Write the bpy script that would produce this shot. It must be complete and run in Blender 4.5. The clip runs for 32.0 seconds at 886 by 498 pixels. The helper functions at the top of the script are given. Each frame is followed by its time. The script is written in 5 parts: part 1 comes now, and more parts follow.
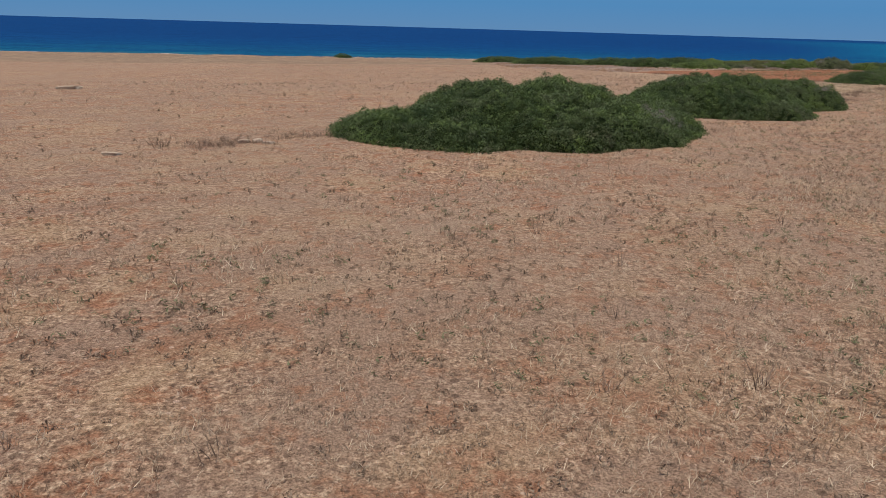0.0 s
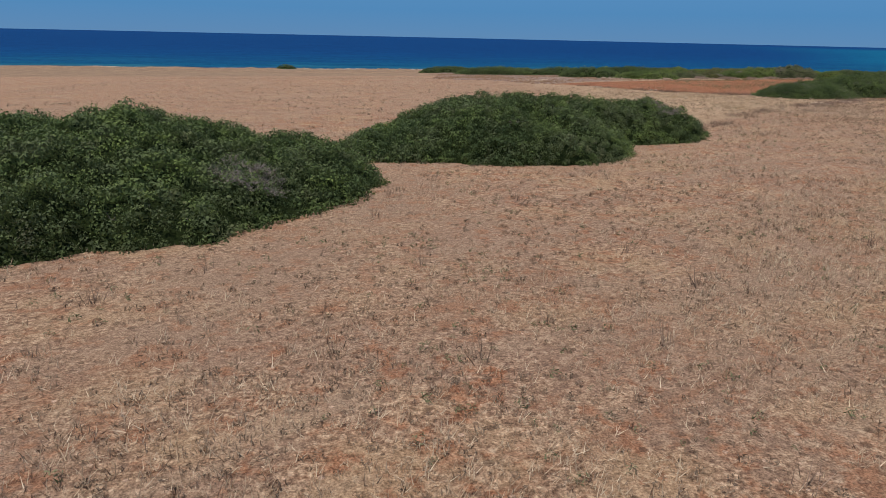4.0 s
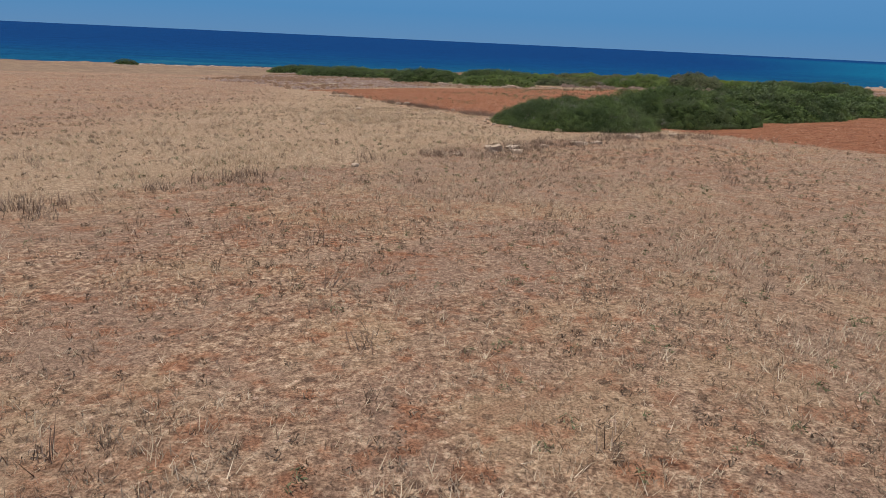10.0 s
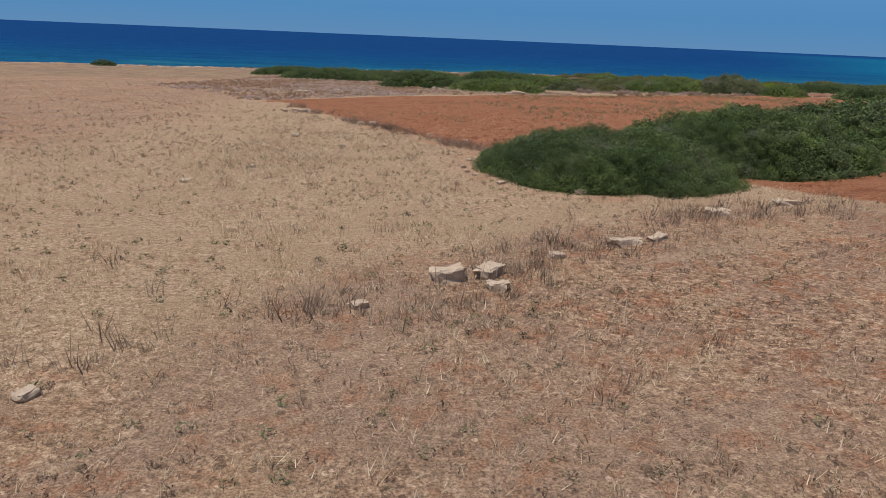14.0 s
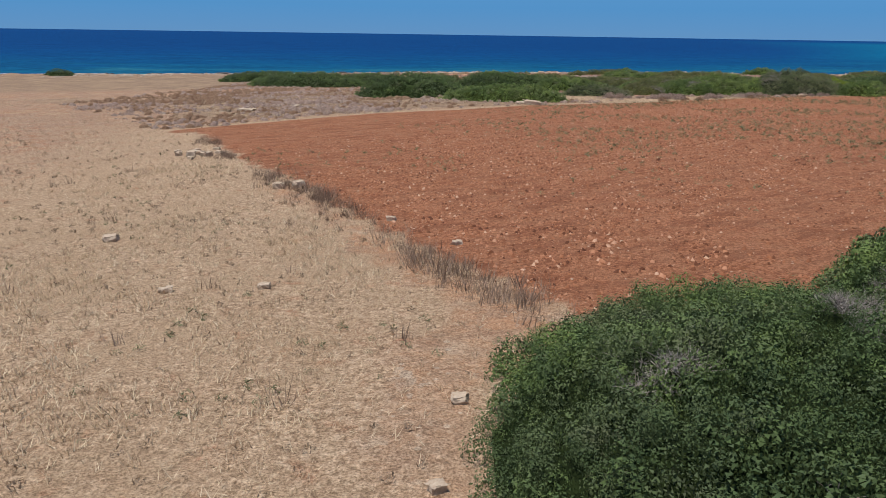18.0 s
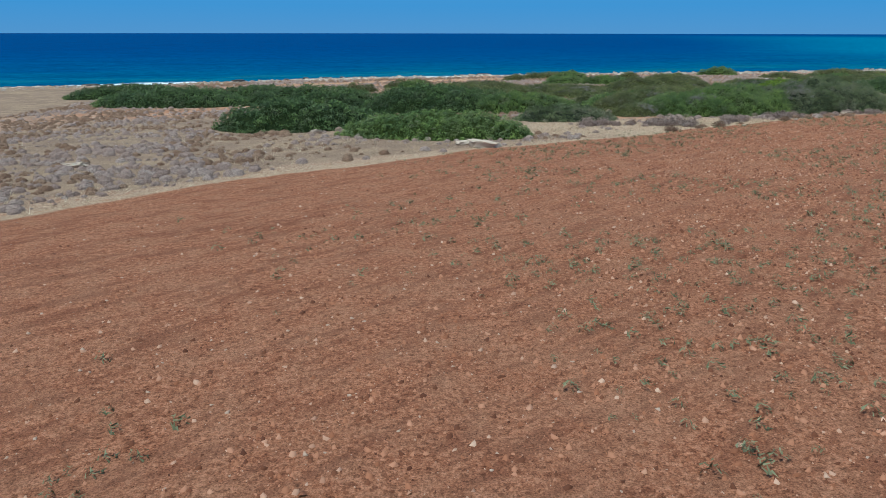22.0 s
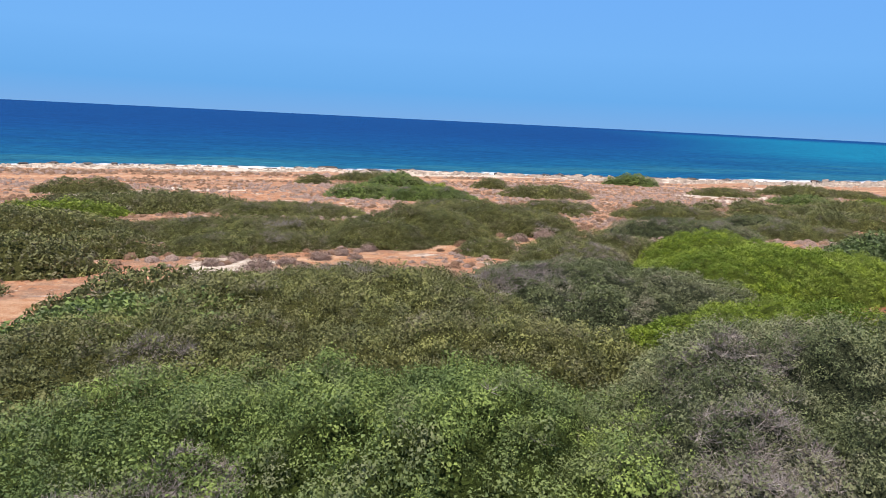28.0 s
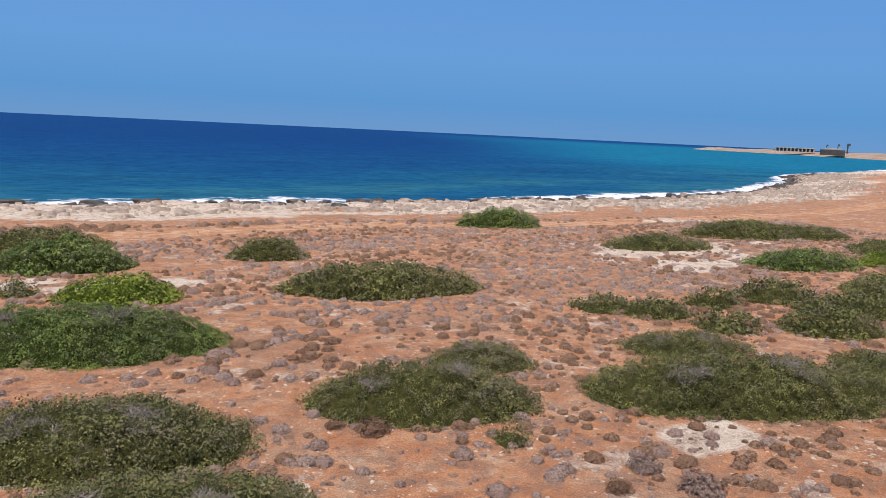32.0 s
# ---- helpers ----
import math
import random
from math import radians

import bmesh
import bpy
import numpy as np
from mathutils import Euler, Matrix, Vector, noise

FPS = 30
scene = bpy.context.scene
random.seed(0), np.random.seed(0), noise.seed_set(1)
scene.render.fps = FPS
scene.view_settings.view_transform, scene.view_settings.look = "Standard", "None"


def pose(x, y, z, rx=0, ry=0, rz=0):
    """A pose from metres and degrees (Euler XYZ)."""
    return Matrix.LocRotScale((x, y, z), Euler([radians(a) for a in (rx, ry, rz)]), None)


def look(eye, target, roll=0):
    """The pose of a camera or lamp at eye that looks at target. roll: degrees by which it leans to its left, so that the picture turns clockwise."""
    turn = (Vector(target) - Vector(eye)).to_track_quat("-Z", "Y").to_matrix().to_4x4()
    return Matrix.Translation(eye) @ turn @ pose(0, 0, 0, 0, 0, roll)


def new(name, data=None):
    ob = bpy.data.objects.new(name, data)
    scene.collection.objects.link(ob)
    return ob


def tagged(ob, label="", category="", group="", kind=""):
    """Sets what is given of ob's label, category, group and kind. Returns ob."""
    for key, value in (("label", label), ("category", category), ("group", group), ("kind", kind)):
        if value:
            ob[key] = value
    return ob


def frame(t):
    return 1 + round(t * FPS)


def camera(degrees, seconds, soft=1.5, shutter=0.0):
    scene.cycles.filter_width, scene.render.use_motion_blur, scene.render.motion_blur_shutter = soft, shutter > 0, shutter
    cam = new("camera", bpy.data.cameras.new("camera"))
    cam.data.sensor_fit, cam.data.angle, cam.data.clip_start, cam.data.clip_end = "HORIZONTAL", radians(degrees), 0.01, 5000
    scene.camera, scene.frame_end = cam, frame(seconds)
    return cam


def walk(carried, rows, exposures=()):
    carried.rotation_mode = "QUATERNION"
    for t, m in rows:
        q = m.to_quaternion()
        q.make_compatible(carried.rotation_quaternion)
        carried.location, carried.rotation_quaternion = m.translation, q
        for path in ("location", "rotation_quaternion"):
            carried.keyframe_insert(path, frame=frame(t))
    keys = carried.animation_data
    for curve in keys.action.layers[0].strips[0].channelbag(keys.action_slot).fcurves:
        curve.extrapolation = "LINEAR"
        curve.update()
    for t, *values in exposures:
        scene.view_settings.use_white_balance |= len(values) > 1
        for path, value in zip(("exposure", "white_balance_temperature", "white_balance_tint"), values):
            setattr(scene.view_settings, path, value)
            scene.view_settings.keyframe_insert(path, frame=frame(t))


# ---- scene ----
# A drone flight over a dry field, a ploughed red field and coastal scrub to a rocky shore.
# Seconds, eye in metres (sea level is z = 0), yaw, pitch and roll in degrees.
PATH = [
    (0.0, 0.00, 0.00, 13.78, 0.00, -17.47, 1.71),
    (0.5, 2.14, 1.93, 13.76, -0.03, -17.46, 1.55),
    (1.0, 4.15, 4.13, 13.83, -0.19, -16.57, 1.84),
    (1.5, 5.94, 6.09, 13.85, -0.11, -16.57, 1.93),
    (2.0, 7.64, 7.80, 13.88, 0.06, -16.56, 1.61),
    (2.5, 9.63, 9.52, 13.88, 0.27, -16.54, 1.25),
    (3.0, 11.94, 11.59, 13.88, 0.22, -16.63, 1.06),
    (3.5, 15.03, 14.37, 13.89, 0.25, -16.75, 0.92),
    (4.0, 18.48, 17.74, 13.80, 0.20, -16.76, 1.27),
    (4.5, 21.41, 20.91, 13.36, -0.03, -16.71, 1.93),
    (5.0, 23.92, 24.24, 13.08, -0.19, -16.76, 2.25),
    (5.5, 26.31, 27.68, 12.84, -0.31, -16.82, 2.34),
    (6.0, 28.86, 31.17, 12.50, -0.42, -16.86, 2.28),
    (6.5, 31.87, 34.64, 12.20, -0.55, -16.82, 2.11),
    (7.0, 35.63, 38.02, 11.96, -0.71, -16.83, 1.98),
    (7.5, 39.85, 41.08, 11.88, -0.92, -16.86, 1.74),
    (8.0, 44.48, 43.78, 12.00, -1.08, -16.90, 1.74),
    (8.5, 48.36, 47.17, 12.28, -0.94, -16.86, 2.11),
    (9.0, 51.11, 51.49, 12.50, -1.03, -16.78, 2.34),
    (9.5, 52.39, 55.90, 12.62, -1.26, -16.60, 2.56),
    (10.0, 53.09, 59.33, 12.63, -1.32, -16.49, 2.69),
    (10.5, 53.57, 61.45, 12.51, -0.98, -16.50, 2.50),
    (11.0, 54.72, 62.99, 12.47, -0.65, -16.64, 2.22),
    (11.5, 56.62, 64.87, 12.46, -0.47, -16.73, 2.18),
    (12.0, 58.45, 67.27, 12.41, -0.41, -16.71, 2.29),
    (12.5, 59.24, 70.09, 12.46, -0.33, -16.75, 2.30),
    (13.0, 59.03, 73.07, 12.53, -0.34, -16.83, 2.45),
    (13.5, 57.84, 75.64, 12.61, -0.36, -16.68, 2.47),
    (14.0, 55.76, 77.62, 12.77, -0.35, -16.72, 2.45),
    (14.5, 53.46, 79.83, 12.80, -0.25, -16.65, 2.36),
    (15.0, 52.16, 82.47, 12.80, -0.10, -16.67, 2.14),
    (15.5, 51.78, 85.36, 12.76, 0.09, -16.73, 1.82),
    (16.0, 52.18, 88.36, 12.70, 0.28, -16.84, 1.43),
    (16.5, 53.28, 91.30, 12.64, 0.44, -16.95, 1.03),
    (17.0, 54.97, 94.21, 12.61, 0.38, -16.93, 0.68),
    (17.5, 56.35, 97.35, 12.61, 0.25, -16.86, 0.62),
    (18.0, 56.74, 100.83, 12.62, 0.15, -16.98, 0.86),
    (18.5, 56.25, 104.40, 12.66, -0.02, -16.87, 1.14),
    (19.0, 55.15, 107.95, 12.71, -0.14, -16.94, 1.53),
    (19.5, 53.83, 111.70, 12.76, -0.16, -16.96, 1.58),
    (20.0, 53.18, 115.56, 12.82, -0.04, -17.05, 1.23),
    (20.5, 53.49, 119.39, 12.83, -0.19, -17.17, 1.02),
    (21.0, 54.67, 123.35, 12.86, -1.92, -17.07, 0.60),
    (21.5, 56.45, 127.00, 12.83, -4.04, -17.08, 0.32),
    (22.0, 58.60, 130.44, 12.75, -5.64, -17.07, 0.08),
    (22.5, 61.31, 134.12, 12.59, -7.44, -17.10, -0.09),
    (23.0, 64.25, 137.64, 12.46, -8.31, -17.07, -0.28),
    (23.5, 67.49, 141.05, 12.52, -8.42, -17.26, -0.39),
    (24.0, 70.98, 144.41, 12.47, -8.70, -17.31, -0.38),
    (24.5, 74.90, 147.87, 12.37, -8.97, -17.25, -0.49),
    (25.0, 78.31, 151.71, 12.28, -9.22, -17.35, 0.01),
    (25.5, 81.28, 156.02, 12.23, -9.37, -17.40, 0.84),
    (26.0, 83.87, 160.90, 12.22, -9.38, -17.25, 1.73),
    (26.5, 86.12, 166.46, 12.26, -9.19, -16.64, 2.41),
    (27.0, 88.18, 172.52, 12.30, -9.06, -13.08, 2.86),
    (27.5, 90.04, 178.79, 12.26, -9.00, -10.47, 2.76),
    (28.0, 91.65, 185.29, 12.28, -9.15, -10.41, 2.83),
    (28.5, 93.13, 191.74, 12.40, -9.27, -10.52, 2.95),
    (29.0, 94.62, 198.17, 12.33, -13.79, -10.26, 3.06),
    (29.5, 96.28, 204.85, 12.27, -20.26, -9.97, 2.79),
    (30.0, 97.90, 211.46, 12.18, -24.32, -9.71, 2.96),
    (30.5, 99.66, 218.12, 12.38, -25.21, -9.77, 3.03),
    (31.0, 101.41, 223.95, 12.52, -25.14, -9.83, 3.07),
    (31.5, 102.85, 228.42, 12.60, -24.99, -9.64, 2.93),
    (32.0, 103.93, 231.61, 12.60, -24.85, -9.45, 2.73),
]
cam = camera(63.99, 32.0, soft=0.8)


def row_pose(x, y, z, yaw, pitch, roll):
    a, b = radians(yaw), radians(pitch)
    ahead = Vector((-math.sin(a) * math.cos(b), math.cos(a) * math.cos(b), math.sin(b)))
    return look((x, y, z), Vector((x, y, z)) + ahead * 10, roll)


walk(cam, [(r[0], row_pose(*r[1:])) for r in PATH],
     exposures=((0.0, -0.42, 6500, 10), (16.0, -0.40, 6500, 10), (17.0, -0.38, 6450, 9), (18.0, -0.22, 6250, 8), (19.0, -0.36, 6450, 9), (20.0, -0.38, 6450, 9), (22.5, -0.16, 5150, -8), (24.5, -0.12, 5150, -8), (26.9, -0.02, 6350, 11), (28.0, 0.36, 6450, 14), (30.0, 0.14, 6450, 16), (32.0, -0.06, 6500, 17)))

# ---- light ----
SUN_ELEVATION, SUN_AZIMUTH = radians(74), radians(242)  # azimuth clockwise from +y: behind and to the left
world = bpy.data.worlds.new("sky")
scene.world = world
world.use_nodes = True
nodes = world.node_tree.nodes
sky = nodes.new("ShaderNodeTexSky")
sky.sky_type = "NISHITA"
sky.sun_disc = False
sky.sun_elevation, sky.sun_rotation = SUN_ELEVATION, SUN_AZIMUTH
sky.altitude, sky.air_density, sky.dust_density, sky.ozone_density = 0, 1.0, 0.2, 1.5
nodes["Background"].inputs[1].default_value = 0.10
world.node_tree.links.new(sky.outputs[0], nodes["Background"].inputs[0])
sun = new("sun", bpy.data.lights.new("sun", "SUN"))
sun.data.energy, sun.data.angle, sun.data.color = 5.0, radians(0.5), (1.0, 0.945, 0.86)
sun_from = Vector((math.sin(SUN_AZIMUTH) * math.cos(SUN_ELEVATION), math.cos(SUN_AZIMUTH) * math.cos(SUN_ELEVATION), math.sin(SUN_ELEVATION)))
sun.matrix_world = look((0, 0, 60), Vector((0, 0, 60)) - sun_from)

# ---- noise and plan ----
rng = np.random.default_rng(7)


def cell(ix, iy, seed):
    h = (ix.astype(np.int64) * 374761393 + iy.astype(np.int64) * 668265263 + seed * 1442695041) & 0xFFFFFFFF
    h = ((h ^ (h >> 13)) * 1274126177) & 0xFFFFFFFF
    return ((h ^ (h >> 16)) & 0xFFFF) / 65535.0


def vnoise(x, y, size, seed=0):
    """Smooth noise from 0 to 1 with cells of that size in metres."""
    x, y = np.asarray(x, float) / size, np.asarray(y, float) / size
    ix, iy = np.floor(x), np.floor(y)
    fx, fy = x - ix, y - iy
    fx, fy = fx * fx * (3 - 2 * fx), fy * fy * (3 - 2 * fy)
    a, b = cell(ix, iy, seed), cell(ix + 1, iy, seed)
    c, d = cell(ix, iy + 1, seed), cell(ix + 1, iy + 1, seed)
    return (a * (1 - fx) + b * fx) * (1 - fy) + (c * (1 - fx) + d * fx) * fy


def fbm(x, y, size, seed=0, octaves=3):
    total, gain = 0.0, 0.5
    for k in range(octaves):
        total = total + gain * vnoise(x, y, size / 2 ** k, seed + k)
        gain *= 0.5
    return total / (1 - 0.5 ** octaves)


def step(v, a, b):
    k = np.clip((np.asarray(v, float) - a) / (np.asarray(b, float) - a), 0, 1)
    return k * k * (3 - 2 * k)


COAST_X = (-4000, -600, -165, -45, 0, 57, 100, 150, 200, 260, 320, 360, 460, 600, 1200, 4000)
COAST_Y = (-900, 60, 269, 299, 313, 334, 343, 345, 352, 372, 410, 445, 500, 556, 700, 1500)


def coast(x):
    return np.interp(x, COAST_X, COAST_Y)


def inland(x, y):
    """Metres from the water's edge, along y."""
    return coast(x) - y


RISE_S = (-400, -60, -5, 2, 14, 32, 62, 83, 108, 128, 148, 173, 193, 213, 238, 263, 303, 420, 2000)
RISE_Z = (-6, -3, -0.6, 0.5, 1.2, 1.9, 2.6, 3.0, 3.7, 4.6, 5.25, 5.8, 6.1, 6.7, 7.9, 8.05, 8.35, 9, 10)


def land(x, y):
    """The ground's height."""
    x, y = np.asarray(x, float), np.asarray(y, float)
    s = inland(x, y)
    z = 0.0
    for o, w in ((-12, 0.25), (0, 0.5), (12, 0.25)):
        z = z + w * np.interp(s + o * np.clip(s / 60, 0, 1), RISE_S, RISE_Z)
    z = z + 0.009 * np.clip(x - 62, -160, 60) * np.clip((y - 30) / 80, 0, 1) * np.clip((s - 5) / 40, 0, 1)
    rough = step(s, 45, 15) * step(s, -12, 2)
    z = z + (fbm(x, y, 14, 3) - 0.5) * 0.25 + (vnoise(x, y, 2.2, 9) - 0.5) * 0.07
    return z + rough * (np.floor(fbm(x, y, 11, 21) * 7) * 0.16 + np.abs(fbm(x, y, 3.5, 5) - 0.5) * 0.9 - 0.75)


FRONT_X = (36, 39.4, 46, 51, 55, 57.5, 60, 66, 70.8, 74.4, 90, 130, 300)
FRONT_Y = (151, 150, 138, 130.5, 122.5, 117.5, 114, 107, 103, 97, 88, 75, 40)
BACK_X = (36, 41, 52, 57, 67, 79, 84, 88, 93, 99, 104.6, 110, 130, 300)
BACK_Y = (151, 156, 167.5, 169.7, 176.2, 181.1, 183.7, 185.3, 187.1, 189.4, 190.4, 192.5, 197, 240)


def red_zone(x, y):
    """1 on the ploughed red soil."""
    w = (fbm(x, y, 5, 31) - 0.5) * 3.0
    k = step(y - np.interp(x, FRONT_X, FRONT_Y) + w, -0.6, 0.9) * step(np.interp(x, BACK_X, BACK_Y) - y + w * 0.5, -0.5, 0.8) * step(x, 36, 38)
    patch = step(np.hypot((x - 121) / 12, (y - 207) / 8.5) + w * 0.05, 1.05, 0.9)
    return np.maximum(k, patch)


def behind_field(x, y):
    """Metres past the far edge of the fields, towards the sea."""
    return y - np.interp(x, (-400, -40, 20, 36, 41, 53, 66, 80, 92, 101, 112, 130, 300), (150, 228, 172, 153, 158, 169, 176, 183, 187, 189.7, 191, 197, 240))


def edge_soil(x, y):
    """1 on the bare orange strip beside the red field."""
    d = np.abs(y - np.interp(x, FRONT_X, FRONT_Y) + 2.2 + (fbm(x, y, 3, 67) - 0.5) * 4)
    return step(d, 3.0, 1.0) * step(x, 45, 51) * step(x, 66, 61)


def golden(x, y):
    """1 on the patch of golden dry grass between the red soil and the coastal shrubs."""
    q = np.hypot((x - 79) / 14.5, (y - 186.5) / 5.2) + (fbm(x, y, 4, 45) - 0.5) * 0.7
    return step(q, 1.1, 0.8) * (1 - red_zone(x, y))


def scrub_zone(x, y):
    return step(behind_field(x, y) + (fbm(x, y, 7, 41) - 0.5) * 8, -1.0, 1.5) * (1 - red_zone(x, y))


LINE_X = (-60, -15, -7, 36, 50, 56.5, 64.5, 72, 100)


def far_side(x, y):
    """Metres past the old boundary between the stubble and the pale grass."""
    return y - np.interp(x, LINE_X, (20, 30, 37, 68, 86.4, 91.8, 99.5, 101, 88))


PATH_X = (82, 80.3, 80, 80.2, 79.5, 80, 84, 88, 92, 96.5, 101, 104, 108.5, 110, 109.3)
PATH_Y = (192, 194.5, 198, 203, 209, 214, 219, 221.5, 224.5, 226, 229.6, 229.8, 233, 236, 242)


def along(px, py, x, y):
    """Metres from a line through the given corners."""
    best = np.full(np.shape(x), 1e9)
    for k in range(len(px) - 1):
        dx, dy = px[k + 1] - px[k], py[k + 1] - py[k]
        u = np.clip(((x - px[k]) * dx + (y - py[k]) * dy) / (dx * dx + dy * dy), 0, 1)
        best = np.minimum(best, np.hypot(x - px[k] - u * dx, y - py[k] - u * dy))
    return best


FOOT_X = (61.5, 57.6, 56.2, 56.6, 58.5)
FOOT_Y = (101.6, 105.5, 109, 112.5, 116)


def bare_rock(x, y):
    """1 on the pale limestone outcrops among the shrubs."""
    k = 0.0
    w = (fbm(x, y, 2.2, 181) - 0.45) * 2.4
    for cx, cy, rx, ry in ((150, 278, 12, 8), (144, 272, 6, 4), (70, 264, 7, 4), (76, 270, 5, 3), (124, 243.6, 4.0, 0.9), (120, 246.5, 2.2, 0.7), (98, 268, 4, 2), (103, 275, 5, 2), (86, 221.5, 3.5, 2.4), (98, 277, 6, 1.5), (168, 300, 8, 3)):
        k = np.maximum(k, step(np.hypot((x - cx) / rx, (y - cy) / ry) + w, 1.0, 0.75))
    return k * step(fbm(x, y, 1.9, 183), 0.30, 0.44)


WAY_X = (0, 12, 30, 48, 53, 58, 52, 56, 53, 60, 75, 88, 92, 104, 112)
WAY_Y = (0, 12, 33, 46, 58, 70, 82, 98, 115, 132, 150, 175, 192, 235, 250)


def off_way(x, y):
    """Metres from the middle line of the strip that is seen from near."""
    return along(WAY_X, WAY_Y, x, y)


# ---- materials ----
def material(name, rough=0.9, spec=0.2):
    m = bpy.data.materials.new(name)
    m.use_nodes = True
    p = m.node_tree.nodes["Principled BSDF"]
    p.inputs["Roughness"].default_value = rough
    p.inputs["Specular IOR Level"].default_value = spec
    return m, m.node_tree.nodes, m.node_tree.links, p


def noise_node(nodes, links, coord, scale, detail=4.0, rough=0.6):
    n = nodes.new("ShaderNodeTexNoise")
    n.inputs["Scale"].default_value, n.inputs["Detail"].default_value, n.inputs["Roughness"].default_value = scale, detail, rough
    links.new(coord, n.inputs["Vector"])
    return n.outputs["Fac"]


def ramp(nodes, links, value, stops):
    r = nodes.new("ShaderNodeValToRGB")
    e = r.color_ramp.elements
    while len(e) < len(stops):
        e.new(0.5)
    for k, (at, colour) in enumerate(stops):
        e[k].position, e[k].color = at, (*colour, 1)
    links.new(value, r.inputs[0])
    return r.outputs[0]


def mix(nodes, links, fac, a, b, mode="MIX"):
    m = nodes.new("ShaderNodeMix")
    m.data_type, m.blend_type = "RGBA", mode
    for value, slot in ((fac, 0), (a, 6), (b, 7)):
        if isinstance(value, (int, float)):
            m.inputs[slot].default_value = value
        elif isinstance(value, tuple):
            m.inputs[slot].default_value = (*value, 1)
        else:
            links.new(value, m.inputs[slot])
    return m.outputs[2]


def maths(nodes, links, op, a, b=0.5):
    m = nodes.new("ShaderNodeMath")
    m.operation = op
    for k, v in enumerate((a, b)):
        if isinstance(v, (int, float)):
            m.inputs[k].default_value = v
        else:
            links.new(v, m.inputs[k])
    return m.outputs[0]


def attribute(nodes, name):
    a = nodes.new("ShaderNodeAttribute")
    a.attribute_name = name
    return a.outputs["Fac"]


def bump(nodes, links, p, height, strength, distance):
    b = nodes.new("ShaderNodeBump")
    b.inputs["Strength"].default_value, b.inputs["Distance"].default_value = strength, distance
    links.new(height, b.inputs["Height"])
    links.new(b.outputs[0], p.inputs["Normal"])


def ground_material():
    m, n, l, p = material("ground", 0.95, 0.1)
    pos = n.new("ShaderNodeTexCoord").outputs["Object"]
    big, mid = noise_node(n, l, pos, 0.09, 4), noise_node(n, l, pos, 0.9, 5)
    fine, grit = noise_node(n, l, pos, 8.0, 6, 0.72), noise_node(n, l, pos, 26.0, 3, 0.75)
    tone, bare = noise_node(n, l, pos, 0.33, 4, 0.6), noise_node(n, l, pos, 1.5, 5, 0.7)

    def specks(scale, reach, share):
        """Small scattered spots, on a share of the cells."""
        v = n.new("ShaderNodeTexVoronoi")
        v.inputs["Scale"].default_value = scale
        l.new(pos, v.inputs["Vector"])
        split = n.new("ShaderNodeSeparateColor")
        l.new(v.outputs["Color"], split.inputs[0])
        near = maths(n, l, "LESS_THAN", v.outputs["Distance"], maths(n, l, "MULTIPLY", split.outputs[1], reach))
        return maths(n, l, "MULTIPLY", near, maths(n, l, "LESS_THAN", split.outputs[0], share))

    straw = ramp(n, l, fine, ((0.35, (0.10, 0.056, 0.038)), (0.44, (0.255, 0.150, 0.098)), (0.54, (0.455, 0.295, 0.192)), (0.64, (0.69, 0.51, 0.355))))
    straw = mix(n, l, ramp(n, l, tone, ((0.46, (0, 0, 0)), (0.58, (0.5, 0.5, 0.5)))), straw, (0.30, 0.195, 0.145))
    straw = mix(n, l, ramp(n, l, tone, ((0.36, (0.45, 0.45, 0.45)), (0.46, (0, 0, 0)))), straw, (0.47, 0.315, 0.185))
    soil = ramp(n, l, fine, ((0.34, (0.17, 0.062, 0.033)), (0.5, (0.34, 0.145, 0.076)), (0.66, (0.47, 0.235, 0.135))))
    field = mix(n, l, ramp(n, l, bare, ((0.51, (0, 0, 0)), (0.62, (0.85, 0.85, 0.85)))), straw, soil)
    drill = n.new("ShaderNodeMapping")
    drill.inputs["Scale"].default_value = (0.16, 1.4, 1.0)
    turned = n.new("ShaderNodeMapping")
    turned.inputs["Rotation"].default_value = (0, 0, radians(-38))
    l.new(pos, turned.inputs["Vector"])
    l.new(turned.outputs[0], drill.inputs["Vector"])
    lines = noise_node(n, l, drill.outputs[0], 0.8, 5, 0.65)
    field = mix(n, l, ramp(n, l, lines, ((0.56, (0, 0, 0)), (0.68, (0.6, 0.6, 0.6)))), field, (0.29, 0.138, 0.080))
    field = mix(n, l, ramp(n, l, lines, ((0.34, (0.5, 0.5, 0.5)), (0.45, (0, 0, 0)))), field, (0.42, 0.30, 0.21))
    field = mix(n, l, ramp(n, l, big, ((0.40, (0, 0, 0)), (0.62, (0.4, 0.4, 0.4)))), field, (0.35, 0.245, 0.17))
    field = mix(n, l, maths(n, l, "MULTIPLY", specks(4.6, 0.40, 0.40), 0.6), field, (0.12, 0.075, 0.052))
    field = mix(n, l, maths(n, l, "MULTIPLY", specks(6.5, 0.32, 0.12), 0.8), field, (0.60, 0.42, 0.31))
    pale = ramp(n, l, fine, ((0.34, (0.21, 0.135, 0.086)), (0.48, (0.42, 0.288, 0.186)), (0.64, (0.63, 0.47, 0.33))))
    pale = mix(n, l, ramp(n, l, tone, ((0.42, (0, 0, 0)), (0.60, (0.6, 0.6, 0.6)))), pale, (0.41, 0.285, 0.18))
    pale = mix(n, l, ramp(n, l, bare, ((0.60, (0, 0, 0)), (0.70, (0.5, 0.5, 0.5)))), pale, soil)
